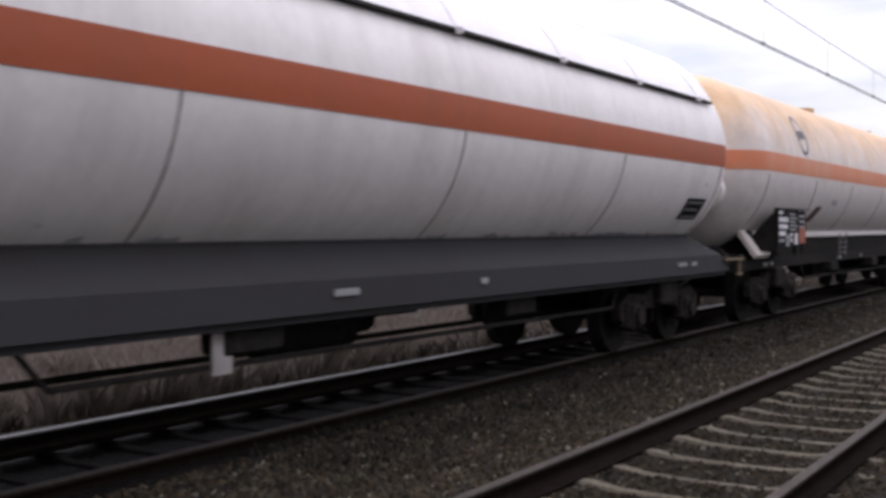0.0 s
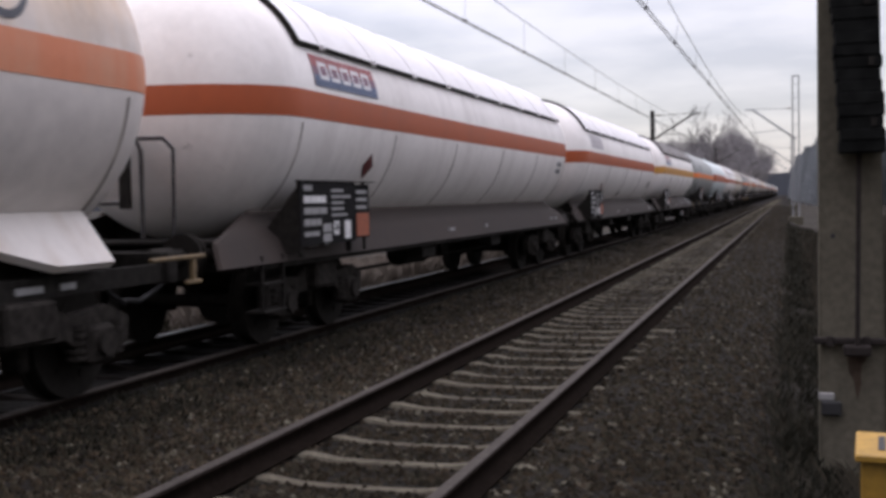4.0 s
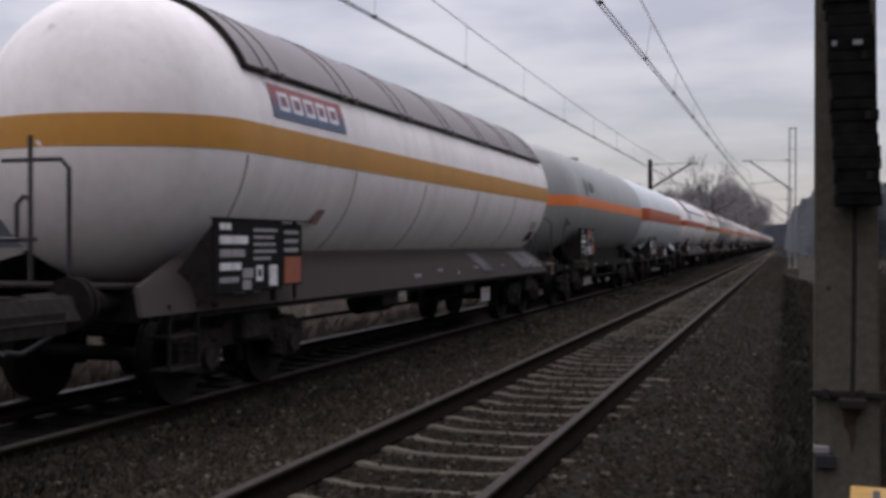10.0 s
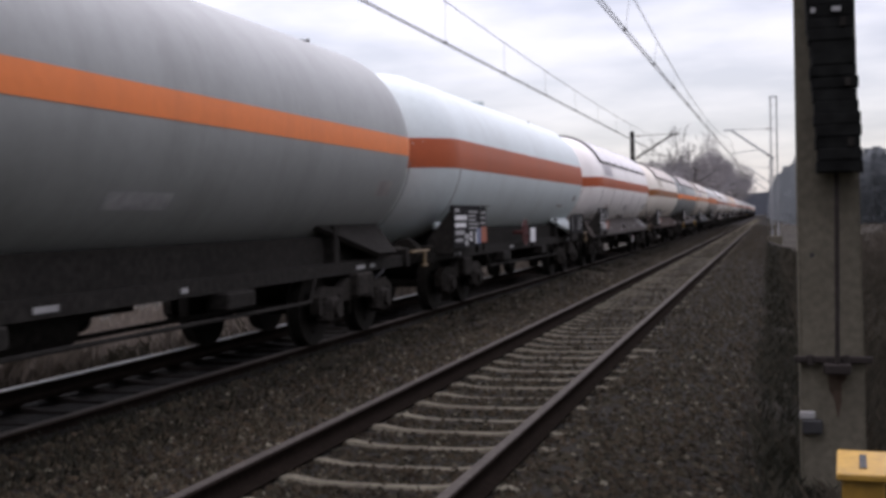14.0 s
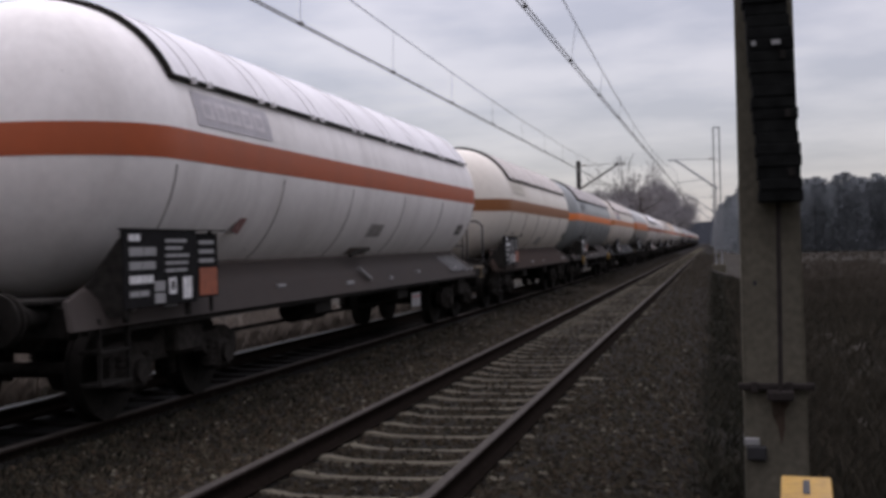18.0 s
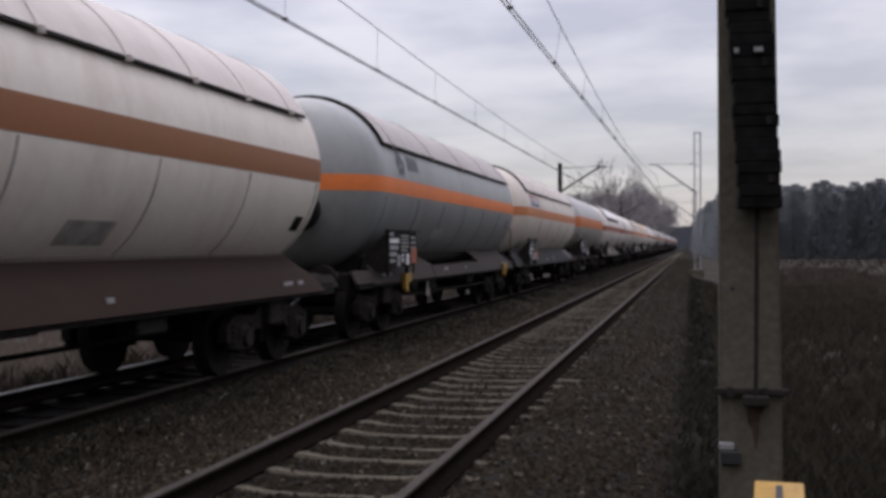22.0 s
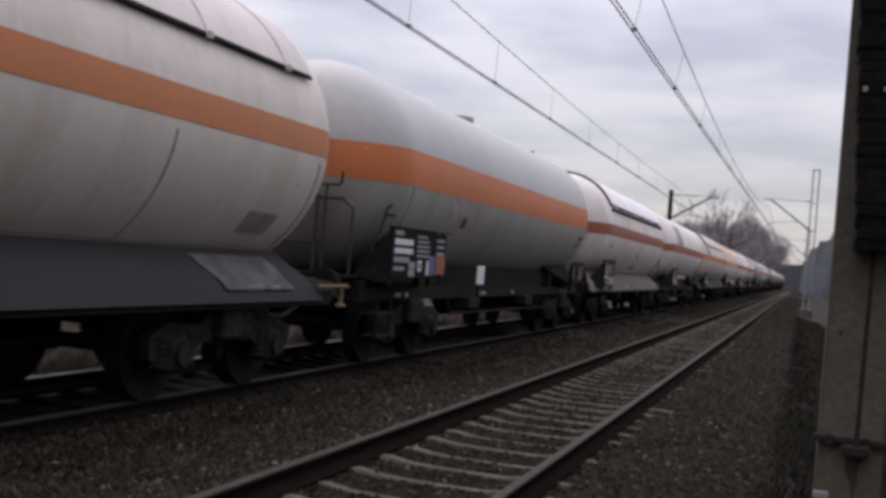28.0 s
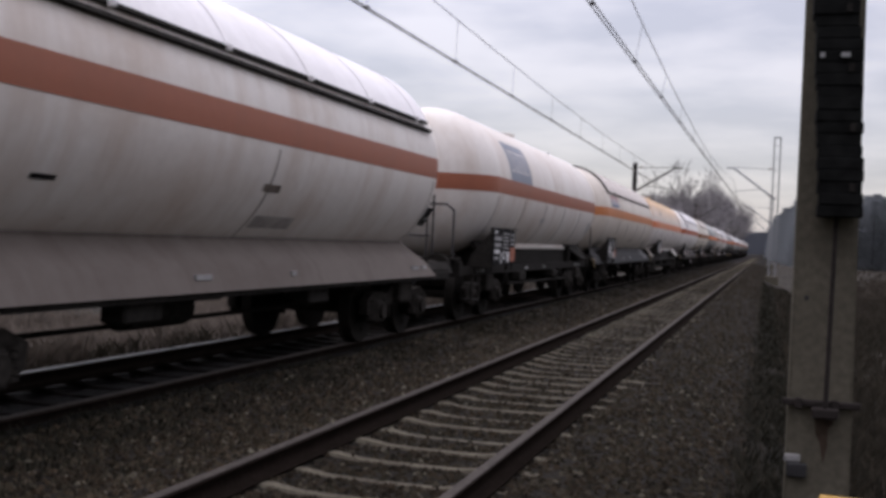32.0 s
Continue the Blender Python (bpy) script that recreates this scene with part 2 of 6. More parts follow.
WHITE = (0.79, 0.765, 0.73)
M = {
    "white": paint("white_paint", WHITE, (0.22, 0.18, 0.15), amount=0.20, streak=0.22),
    "white_dirty": paint("white_paint_dirty", (0.65, 0.62, 0.575), (0.36, 0.25, 0.17), amount=0.5, streak=0.45),
    "cream": paint("cream_paint", (0.70, 0.66, 0.58), (0.36, 0.27, 0.19), amount=0.26, streak=0.28),
    "cream_grimy": paint("cream_paint_grimy", (0.61, 0.565, 0.495), (0.30, 0.225, 0.165), amount=0.38, streak=0.38),
    "cream_dirty": paint("cream_paint_dirty", (0.32, 0.315, 0.285), (0.17, 0.145, 0.12), amount=0.5, streak=0.45),
    "pale_blue": paint("pale_blue_paint", (0.55, 0.61, 0.605), (0.26, 0.25, 0.22), amount=0.22, streak=0.16),
    "grey": paint("grey_paint", (0.27, 0.282, 0.27), (0.12, 0.12, 0.11), amount=0.40, streak=0.30, rough=0.45, gloss=0.32),
    "blue_grey": paint("blue_grey_paint", (0.255, 0.27, 0.264), (0.10, 0.105, 0.10), amount=0.45, streak=0.40, rough=0.4, gloss=0.45),
    "top_grey": paint("top_grey_paint", (0.37, 0.37, 0.358), (0.20, 0.19, 0.18), amount=0.35, streak=0.25, rough=0.42, gloss=0.4),
    "rust_top": stained_top("rust_stained_white_paint", (0.70, 0.66, 0.62), (0.47, 0.29, 0.13), 3.0, 0.55),
    "red_stripe": paint("red_stripe_paint", (0.37, 0.086, 0.030), (0.2, 0.08, 0.05), amount=0.25, streak=0.25),
    "brown_stripe": paint("brown_stripe_paint", (0.29, 0.10, 0.056), (0.2, 0.09, 0.055), amount=0.30, streak=0.25),
    "orange_stripe": paint("orange_stripe_paint", (0.72, 0.20, 0.05), (0.36, 0.13, 0.06), amount=0.25, streak=0.22),
    "salmon_stripe": paint("salmon_stripe_paint", (0.62, 0.22, 0.11), (0.55, 0.40, 0.28), amount=0.4, streak=0.4),
    "yellow_stripe": paint("yellow_stripe_paint", (0.50, 0.25, 0.05), (0.26, 0.15, 0.06), amount=0.25, streak=0.22),
    "tan_stripe": paint("tan_stripe_paint", (0.50, 0.19, 0.075), (0.26, 0.13, 0.06), amount=0.25, streak=0.22),
    "rust_orange_stripe": paint("rust_orange_stripe_paint", (0.50, 0.16, 0.055), (0.28, 0.11, 0.05), amount=0.25, streak=0.22),
    "umber_stripe": paint("umber_stripe_paint", (0.25, 0.10, 0.036), (0.17, 0.085, 0.04), amount=0.25, streak=0.22),
    "seam": plain("seam_grime", (0.24, 0.215, 0.19), 0.7, var=0.75, scale=2.2, relief=0.05),
    "seam_dark": plain("seam_grime_on_grey", (0.10, 0.10, 0.10), 0.7, var=0.7, scale=2.2, relief=0.05),
    "smudge": plain("rubbed_grime", (0.16, 0.135, 0.115), 0.8, var=0.55, scale=7.0, relief=0.05),
    "label_grey": plain("pale_label", (0.36, 0.36, 0.36), 0.6, var=0.2, scale=9.0, relief=0.05),
    "label_shade": plain("painted_out_panel", (0.31, 0.29, 0.27), 0.6, var=0.3, scale=5.0, relief=0.05),
    "label_cream": plain("faded_plate", (0.42, 0.38, 0.30), 0.6, var=0.2, scale=9.0, relief=0.05),
    "plate_cream": plain("faded_plate_field", (0.54, 0.50, 0.42), 0.6, var=0.18, scale=6.0, relief=0.05),
    "rust_stain": plain("rust_stain", (0.058, 0.043, 0.032), 0.9, var=0.4, scale=12.0, relief=0.05),
    "yellow_dull": plain("grimy_yellow_paint", (0.115, 0.078, 0.032), 0.6, var=0.4),
    "shield_umber": paint("shield_umber", (0.112, 0.095, 0.087), (0.07, 0.058, 0.05), amount=0.6, streak=0.4, rough=0.42, gloss=0.4),
    "patch_grey": plain("patch_grey_paint", (0.058, 0.056, 0.055), 0.7, var=0.75, scale=2.6, relief=0.05),
    "brake_red": plain("dull_red_enamel", (0.09, 0.02, 0.018), 0.6, var=0.3),
    # sleeper colour with the shade under the train put into it
    "shaded_sleeper": plain("shaded_sleeper_concrete", (0.013, 0.011, 0.0095), 0.9, var=0.45, scale=9.0, relief=0.3),
    "shield_white": paint("shield_white", (0.72, 0.71, 0.71), (0.35, 0.33, 0.32), amount=0.35, streak=0.2),
    "shield_beige": paint("shield_beige", (0.52, 0.48, 0.44), (0.26, 0.22, 0.19), amount=0.55, streak=0.35),
    "shield_brown": paint("shield_brown", (0.33, 0.29, 0.27), (0.13, 0.11, 0.10), amount=0.65, streak=0.45, rough=0.38, gloss=0.5),
    "skirt": paint("skirt_paint", (0.044, 0.038, 0.034), (0.055, 0.042, 0.036), amount=0.6, streak=0.5, rough=0.75, gloss=0.08),
    "skirt_rust": paint("skirt_rust_paint", (0.038, 0.027, 0.022), (0.05, 0.032, 0.023), amount=0.6, streak=0.5, rough=0.8, gloss=0.06),
    "skirt_dark": paint("skirt_dark_paint", (0.036, 0.0365, 0.037), (0.028, 0.024, 0.02), amount=0.6, streak=0.4, rough=0.75, gloss=0.08),
    "skirt_white": paint("skirt_white_paint", (0.135, 0.118, 0.104), (0.07, 0.056, 0.047), amount=0.7, streak=0.6, rough=0.75, gloss=0.08),
    "frame": plain("underframe_black", (0.0215, 0.0200, 0.0178), 0.8, var=0.4),
    "bogie": plain("bogie_grime", (0.0260, 0.0235, 0.0205), 0.9, var=0.5),
    "wheel": plain("wheel_steel", (0.021, 0.0192, 0.0168), 0.8),
    "rubber": plain("black_rubber", (0.015, 0.015, 0.016), 0.7),
    "iron": plain("railing_iron", (0.035, 0.032, 0.031), 0.6, 0.2),
    "board": plain("data_board_black", (0.0150, 0.0146, 0.0146), 0.8, var=0.2),
    "mark": plain("white_marking", (0.62, 0.62, 0.62), 0.6, var=0.12),
    "mark_grey": plain("grey_marking", (0.25, 0.25, 0.245), 0.6, var=0.12),
    "orange_sign": plain("orange_sign", (0.26, 0.07, 0.03), 0.55, var=0.2),
    "red_sign": plain("red_sign", (0.10, 0.018, 0.018), 0.55, var=0.2),
    "blue_mark": plain("blue_marking", (0.055, 0.085, 0.16), 0.5, var=0.15),
    "plum_mark": plain("plum_marking", (0.15, 0.06, 0.10), 0.5, var=0.15),
    "logo_pale": plain("pale_faded_marking", (0.56, 0.53, 0.53), 0.6, var=0.12),
    "mark_worn": plain("worn_white_marking", (0.62, 0.62, 0.61), 0.6, var=0.25),
    "flap_red": plain("weathered_dark_red", (0.085, 0.028, 0.022), 0.7, var=0.3),
    "logo_red": plain("red_marking", (0.27, 0.06, 0.06), 0.5, var=0.15),
    "logo_dark": plain("dark_marking", (0.045, 0.05, 0.062), 0.5, var=0.2),
    "logo_faded": plain("faded_marking", (0.44, 0.42, 0.43), 0.6, var=0.12),
    "logo_slate": plain("slate_marking", (0.20, 0.225, 0.265), 0.6, var=0.15),
    "yellow": plain("yellow_enamel", (0.29, 0.168, 0.022), 0.5, var=0.25),
    "rail_side": plain("rail_rust", (0.0145, 0.0108, 0.0085), 0.9, 0.1, var=0.4, scale=30),
    "rail_top": plain("rail_head_steel", (0.11, 0.106, 0.10), 0.5, 0.7, var=0.15, scale=20, relief=0.03),
    "rail_top_dull": plain("rail_head_dull", (0.052, 0.046, 0.041), 0.78, 0.1, var=0.25, scale=20, relief=0.03),
    "concrete": plain("mast_concrete", (0.102, 0.0940, 0.0715), 0.9, var=0.22, scale=18, relief=0.3),
    "galv": plain("galvanised_steel", (0.30, 0.31, 0.32), 0.55, 0.6, var=0.15),
    "steel_dark": plain("dark_steel", (0.03, 0.026, 0.024), 0.8, 0.1, var=0.25),
    "weight": plain("cast_iron_weight", (0.009, 0.0095, 0.009), 0.8, var=0.5, scale=10, relief=0.4),
    "wire": plain("wire_copper_dark", (0.07, 0.065, 0.065), 0.6, 0.5, var=0.2),
    "insulator": plain("brown_porcelain", (0.12, 0.05, 0.03), 0.3, var=0.2),
}


def sleeper_material():
    m, nt, b = nodes_of("sleeper_concrete", 0.9)
    b.inputs["Specular IOR Level"].default_value = 0.1
    n, big = noise_node(nt, 22.0, 6.0), noise_node(nt, 2.2, 4.0)
    info = nt.nodes.new("ShaderNodeObjectInfo")
    c = ramp_node(nt, n, [(0.3, (0.0602, 0.0554, 0.0408)), (0.7, (0.1290, 0.1188, 0.0888))])
    d = mix_node(nt, ramp_node(nt, big, [(0.4, (0, 0, 0)), (0.72, (0.6020, 0.6160, 0.5600))]), c, (0.0396, 0.0334, 0.0240))
    v = ramp_node(nt, info.outputs["Random"], [(0.0, (0.0000, 0.0000, 0.0000)), (1.0, (0.3010, 0.3080, 0.2800))])
    nt.links.new(mix_node(nt, v, d, (0.0602, 0.0484, 0.0352)), b.inputs["Base Color"])
    bump(nt, b, n, 0.4, 0.01)
    return m


def stone_material(name, k):
    m, nt, b = nodes_of(name, 0.95)
    b.inputs["Specular IOR Level"].default_value = 0.1
    geo = nt.nodes.new("ShaderNodeNewGeometry")
    c = ramp_node(nt, geo.outputs["Random Per Island"], [(u, scaled(v, k)) for u, v in [(0.0, (0.0036, 0.0031, 0.0021)), (0.3, (0.0146, 0.0100, 0.0060)), (0.5, (0.0117, 0.0107, 0.0069)), (0.72, (0.0281, 0.0202, 0.0123)), (0.88, (0.0229, 0.0209, 0.0139)), (0.97, (0.0419, 0.0357, 0.0253)), (1.0, (0.0981, 0.0925, 0.0693))]])
    n = noise_node(nt, 40.0, 4.0)
    nt.links.new(mix_node(nt, ramp_node(nt, n, [(0.35, (0, 0, 0)), (0.7, (0.4, 0.4, 0.4))]), c, scaled((0.0167, 0.0145, 0.0101), k)), b.inputs["Base Color"])
    return m


def ground_material():
    """Ballast between the tracks, earth and dead grass beyond; the split follows the sheet's x."""
    m, nt, b = nodes_of("ground_earth_and_ballast", 0.95)
    b.inputs["Specular IOR Level"].default_value = 0.1
    tc, sep = nt.nodes.new("ShaderNodeTexCoord"), nt.nodes.new("ShaderNodeSeparateXYZ")
    nt.links.new(tc.outputs["Object"], sep.inputs[0])
    vor = nt.nodes.new("ShaderNodeTexVoronoi")
    vor.inputs["Scale"].default_value = 22.0
    nt.links.new(tc.outputs["Object"], vor.inputs["Vector"])
    stone = ramp_node(nt, vor.outputs["Color"], [(0.1, (0.0045, 0.0038, 0.0026)), (0.9, (0.0161, 0.0135, 0.0096))])
    joint = ramp_node(nt, vor.outputs["Distance"], [(0.25, (0, 0, 0)), (0.6, (0.6, 0.6, 0.6))])
    stone = mix_node(nt, joint, stone, (0.0054, 0.0047, 0.0034))
    grass = ramp_node(nt, noise_node(nt, 1.4, 8.0, None, 0.7), [(0.3, (0.0150, 0.0138, 0.0104)), (0.55, (0.0200, 0.0178, 0.0134)), (0.75, (0.026, 0.0226, 0.0168))])
    far = ramp_node(nt, noise_node(nt, 0.05, 4.0), [(0.4, (0, 0, 0)), (0.6, (0.5, 0.5, 0.5))])
    grass = mix_node(nt, far, grass, (0.044, 0.038, 0.031))
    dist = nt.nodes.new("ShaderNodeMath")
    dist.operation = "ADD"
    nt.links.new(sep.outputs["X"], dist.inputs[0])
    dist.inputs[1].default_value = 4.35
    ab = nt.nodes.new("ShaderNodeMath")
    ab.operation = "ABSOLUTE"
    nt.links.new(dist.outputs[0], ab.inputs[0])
    wob = nt.nodes.new("ShaderNodeMath")
    wob.operation = "MULTIPLY_ADD"
    nt.links.new(noise_node(nt, 0.9, 4.0), wob.inputs[0])
    wob.inputs[1].default_value = 1.1
    nt.links.new(ab.outputs[0], wob.inputs[2])
    mr = nt.nodes.new("ShaderNodeMapRange")
    mr.inputs["From Min"].default_value, mr.inputs["From Max"].default_value = 4.9, 5.4
    nt.links.new(wob.outputs[0], mr.inputs["Value"])
    # bed between the busy track's rails: the train's shade darkens the stone colour
    bed_shade = nt.nodes.new("ShaderNodeMath")
    bed_shade.operation = "ADD"
    nt.links.new(sep.outputs["X"], bed_shade.inputs[0])
    bed_shade.inputs[1].default_value = 6.35
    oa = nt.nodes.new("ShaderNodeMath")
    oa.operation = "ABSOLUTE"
    nt.links.new(bed_shade.outputs[0], oa.inputs[0])
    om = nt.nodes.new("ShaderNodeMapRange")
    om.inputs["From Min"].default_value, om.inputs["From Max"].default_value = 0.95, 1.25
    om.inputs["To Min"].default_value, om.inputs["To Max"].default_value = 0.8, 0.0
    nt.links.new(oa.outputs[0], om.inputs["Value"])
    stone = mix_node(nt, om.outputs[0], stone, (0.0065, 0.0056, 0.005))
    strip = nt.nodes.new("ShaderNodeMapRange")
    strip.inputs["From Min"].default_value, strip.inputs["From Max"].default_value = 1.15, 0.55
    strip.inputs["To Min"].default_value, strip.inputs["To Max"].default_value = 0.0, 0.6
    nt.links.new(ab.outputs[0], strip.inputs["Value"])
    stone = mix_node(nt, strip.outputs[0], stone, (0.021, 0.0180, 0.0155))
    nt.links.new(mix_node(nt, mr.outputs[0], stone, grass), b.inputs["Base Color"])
    bump(nt, b, vor.outputs["Distance"], 0.9, 0.03)
    return m


def leafy(name, a, bcol, c, through_light=0.0):
    m, nt, b = nodes_of(name, 0.9)
    b.inputs["Specular IOR Level"].default_value = 0.1
    geo = nt.nodes.new("ShaderNodeNewGeometry")
    nt.links.new(ramp_node(nt, geo.outputs["Random Per Island"], [(0.0, a), (0.55, bcol), (1.0, c)]), b.inputs["Base Color"])
    if through_light:
        tr, mx = nt.nodes.new("ShaderNodeBsdfTranslucent"), nt.nodes.new("ShaderNodeMixShader")
        tr.inputs["Color"].default_value = (*bcol, 1)
        mx.inputs[0].default_value = through_light
        nt.links.new(b.outputs[0], mx.inputs[1])
        nt.links.new(tr.outputs[0], mx.inputs[2])
        nt.links.new(mx.outputs[0], nt.nodes["Material Output"].inputs["Surface"])
    return m


M["sleeper"] = sleeper_material()
M["stone"] = stone_material("ballast_stone", 1.08)
M["dusty_stone"] = stone_material("dusty_ballast_stone", 1.75)
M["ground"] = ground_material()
M["dry_grass"] = leafy("dry_grass", (0.025, 0.0226, 0.0166), (0.034, 0.0300, 0.0220), (0.050, 0.043, 0.031))
M["straw"] = leafy("tall_straw", (0.11, 0.094, 0.079), (0.15, 0.128, 0.107), (0.19, 0.162, 0.134))
M["field"] = leafy("field_grass", (0.042, 0.036, 0.028), (0.054, 0.046, 0.036), (0.068, 0.058, 0.046))
M["weed"] = leafy("green_weed", (0.016, 0.0165, 0.0118), (0.024, 0.0230, 0.0165), (0.038, 0.034, 0.024))
# Needles, twigs and bark paled towards blue-grey: the distance haze is in these colours.
M["hazed_conifer"] = leafy("hazed_conifer_needles", (0.235, 0.252, 0.268), (0.245, 0.262, 0.278), (0.255, 0.272, 0.288), 0.55)
M["hazed_twig"] = leafy("hazed_bare_twigs", (0.185, 0.177, 0.18), (0.205, 0.196, 0.20), (0.225, 0.215, 0.22))
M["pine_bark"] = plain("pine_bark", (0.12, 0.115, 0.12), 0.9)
M["hazed_bark"] = plain("hazed_bark", (0.17, 0.16, 0.157), 0.9)


# ------------------------------------------------------------------ mesh helpers
def mesh_of(name, bm, mat, smooth=None):
    me = bpy.data.meshes.new(name)
    bm.normal_update()
    bm.to_mesh(me)
    bm.free()
    for mt in mat if isinstance(mat, (list, tuple)) else (mat,):
        me.materials.append(mt)
    if smooth is not None:
        me.shade_smooth()
        if smooth > 0:
            me.set_sharp_from_angle(angle=radians(smooth))
    return me


def part(name, bm, mat, parent, label="", smooth=35):
    ob = new(name, mesh_of(name, bm, mat, smooth))
    ob.parent = parent
    return tagged(ob, label) if label else ob


def thing(name, m, label, category, group="", kind=""):
    ob = new(name)
    ob.empty_display_size = 0.3
    ob.matrix_world = m
    return tagged(ob, label, category, group, kind)


def box(bm, x0, x1, y0, y1, z0, z1, bevel=0.0):
    vs = bmesh.ops.create_cube(bm, size=1.0)["verts"]
    for v in vs:
        v.co = Vector(((x0 + x1) / 2 + v.co.x * (x1 - x0), (y0 + y1) / 2 + v.co.y * (y1 - y0), (z0 + z1) / 2 + v.co.z * (z1 - z0)))
    if bevel:
        bmesh.ops.bevel(bm, geom=list({e for v in vs for e in v.link_edges}), offset=bevel, segments=1, affect="EDGES", profile=0.5)


def rod(bm, p, q, r, n=8, r2=None):
    p, q = Vector(p), Vector(q)
    d = q - p
    m = Matrix.Translation((p + q) / 2) @ d.to_track_quat("Z", "Y").to_matrix().to_4x4()
    bmesh.ops.create_cone(bm, cap_ends=True, segments=n, radius1=r, radius2=r if r2 is None else r2, depth=d.length, matrix=m)


def tube(bm, pts, r, n=6):
    for a, b in zip(pts, pts[1:]):
        rod(bm, a, b, r, n)
    for p in pts[1:-1]:
        bmesh.ops.create_icosphere(bm, subdivisions=1, radius=r * 1.02, matrix=Matrix.Translation(p))


def sheet(bm, grid, thick=0.0):
    """Quads over a grid of points; thick closes it into a shell along the given normal side."""
    rows = [[bm.verts.new(p) for p in row] for row in grid]
    for a, b in zip(rows, rows[1:]):
        for i in range(len(a) - 1):
            try:
                bm.faces.new((a[i], a[i + 1], b[i + 1], b[i]))
            except ValueError:
                pass


def prism(bm, outline, axis, a0, a1):
    """Extrude a 2D outline along an axis ('x' or 'y') from a0 to a1."""
    def at(u, v, a):
        return (a, u, v) if axis == "x" else (u, a, v)
    lo = [bm.verts.new(at(u, v, a0)) for u, v in outline]
    hi = [bm.verts.new(at(u, v, a1)) for u, v in outline]
    bm.faces.new(lo)
    bm.faces.new(hi[::-1])
    n = len(lo)
    for i in range(n):
        bm.faces.new((lo[i], hi[i], hi[(i + 1) % n], lo[(i + 1) % n]))
    bmesh.ops.recalc_face_normals(bm, faces=bm.faces)


# ------------------------------------------------------------------ ground and tracks
PROFILE = ((-900, -1.2), (-60, -1.05), (-13, -0.95), (-10.6, -0.85), (-9.2, -0.55), (-8.3, -0.24), (-7.15, -0.215), (-6.9, -0.235), (-5.68, -0.225), (-5.62, -0.16), (-5.5, -0.085), (-5.25, -0.10), (-4.95, -0.165), (-4.4, -0.21),
           (-3.8, -0.19), (-3.45, -0.180), (-3.18, -0.195), (-2.95, -0.219), (-2.07, -0.219), (-1.84, -0.195), (-1.62, -0.196), (-1.45, -0.185), (-1.15, -0.198), (-0.6, -0.27), (0.45, -0.70), (1.6, -0.88), (9, -0.9), (60, -0.95), (900, -1.3))


def ground_z(x):
    return float(np.interp(x, [p[0] for p in PROFILE], [p[1] for p in PROFILE]))


def make_ground():
    xs = sorted({p[0] for p in PROFILE} | {-12, -11.5, -9.8, -8.7, -7.5, -6.5, -5.7, -3, -2, -0.7, -0.1, 0.25, 1.0, 2.4, 3.4, 4.6, 6, 7.5, 12, 16, 24, 35})
    ys = [-900, -200, -60, -20] + [i * 0.8 for i in range(-10, 60)] + [52, 58, 66, 76, 90, 110, 140, 180, 240, 320, 480, 700, 1400]
    bm = bmesh.new()
    grid = []
    for y in ys:
        row = []
        for x in xs:
            a = 0.10 if (x > 0.2 or x < -9) and abs(x) < 40 and y < 300 else 0.006
            row.append((x, y, ground_z(x) + a * noise.noise((x * 0.9, y * 0.9, 3.0)) + 0.3 * a * noise.noise((x * 2.6, y * 2.6, 1.0))))
        grid.append(row)
    sheet(bm, grid)
    bmesh.ops.recalc_face_normals(bm, faces=bm.faces)
    for f in bm.faces:
        if f.normal.z < 0:
            f.normal_flip()
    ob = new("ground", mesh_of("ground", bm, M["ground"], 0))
    tagged(ob, "brown ballast bed running into dead grass and bare earth", "ground", kind="structure")
    return ob


ground = make_ground()


def make_rail(x, top, label):
    y0, y1 = -60.0, 620.0
    rail = thing("rail", pose(x, 0, 0), label, "rail", "rails of the two tracks", "structure")
    bm = bmesh.new()
    prism(bm, [(-0.075, -0.172), (0.075, -0.172), (0.072, -0.160), (0.012, -0.142), (0.010, -0.052), (0.034, -0.042), (0.036, -0.012), (-0.036, -0.012), (-0.034, -0.042), (-0.010, -0.052), (-0.012, -0.142), (-0.072, -0.160)], "y", y0, y1)
    part("rail_web", bm, M["rail_side"], rail, "rusty brown rail web and foot", 0)
    bm = bmesh.new()
    prism(bm, [(-0.036, -0.0115), (0.036, -0.0115), (0.034, -0.004), (0.026, 0.0), (-0.026, 0.0), (-0.034, -0.004)], "y", y0, y1)
    part("rail_head", bm, top, rail, "bare steel running surface", 30)


for cx, top, lab in ((NEAR_X, M["rail_top_dull"], "rusty steel rail with a dull worn head"), (FAR_X, M["rail_top"], "dark steel rail with a bright worn head")):
    for side in (-1, 1):
        # the busy track's camera-side head gets duller steel in place of the train's shade
        make_rail(cx + side * GAUGE, top if side < 0 else M["rail_top_dull"], lab)

# ------------------------------------------------------------------ catenary masts and wires
SPAN = 68.0
MAST_Y = (8.6, 77.0, 145.0, 213.0)
MAST_R, MAST_L = 0.40, -9.2


def sag(y, top, dip):
    a = MAST_Y[0] + SPAN * math.floor((y - MAST_Y[0]) / SPAN)
    u = (y - a) / SPAN
    return top - dip * 4 * u * (1 - u)


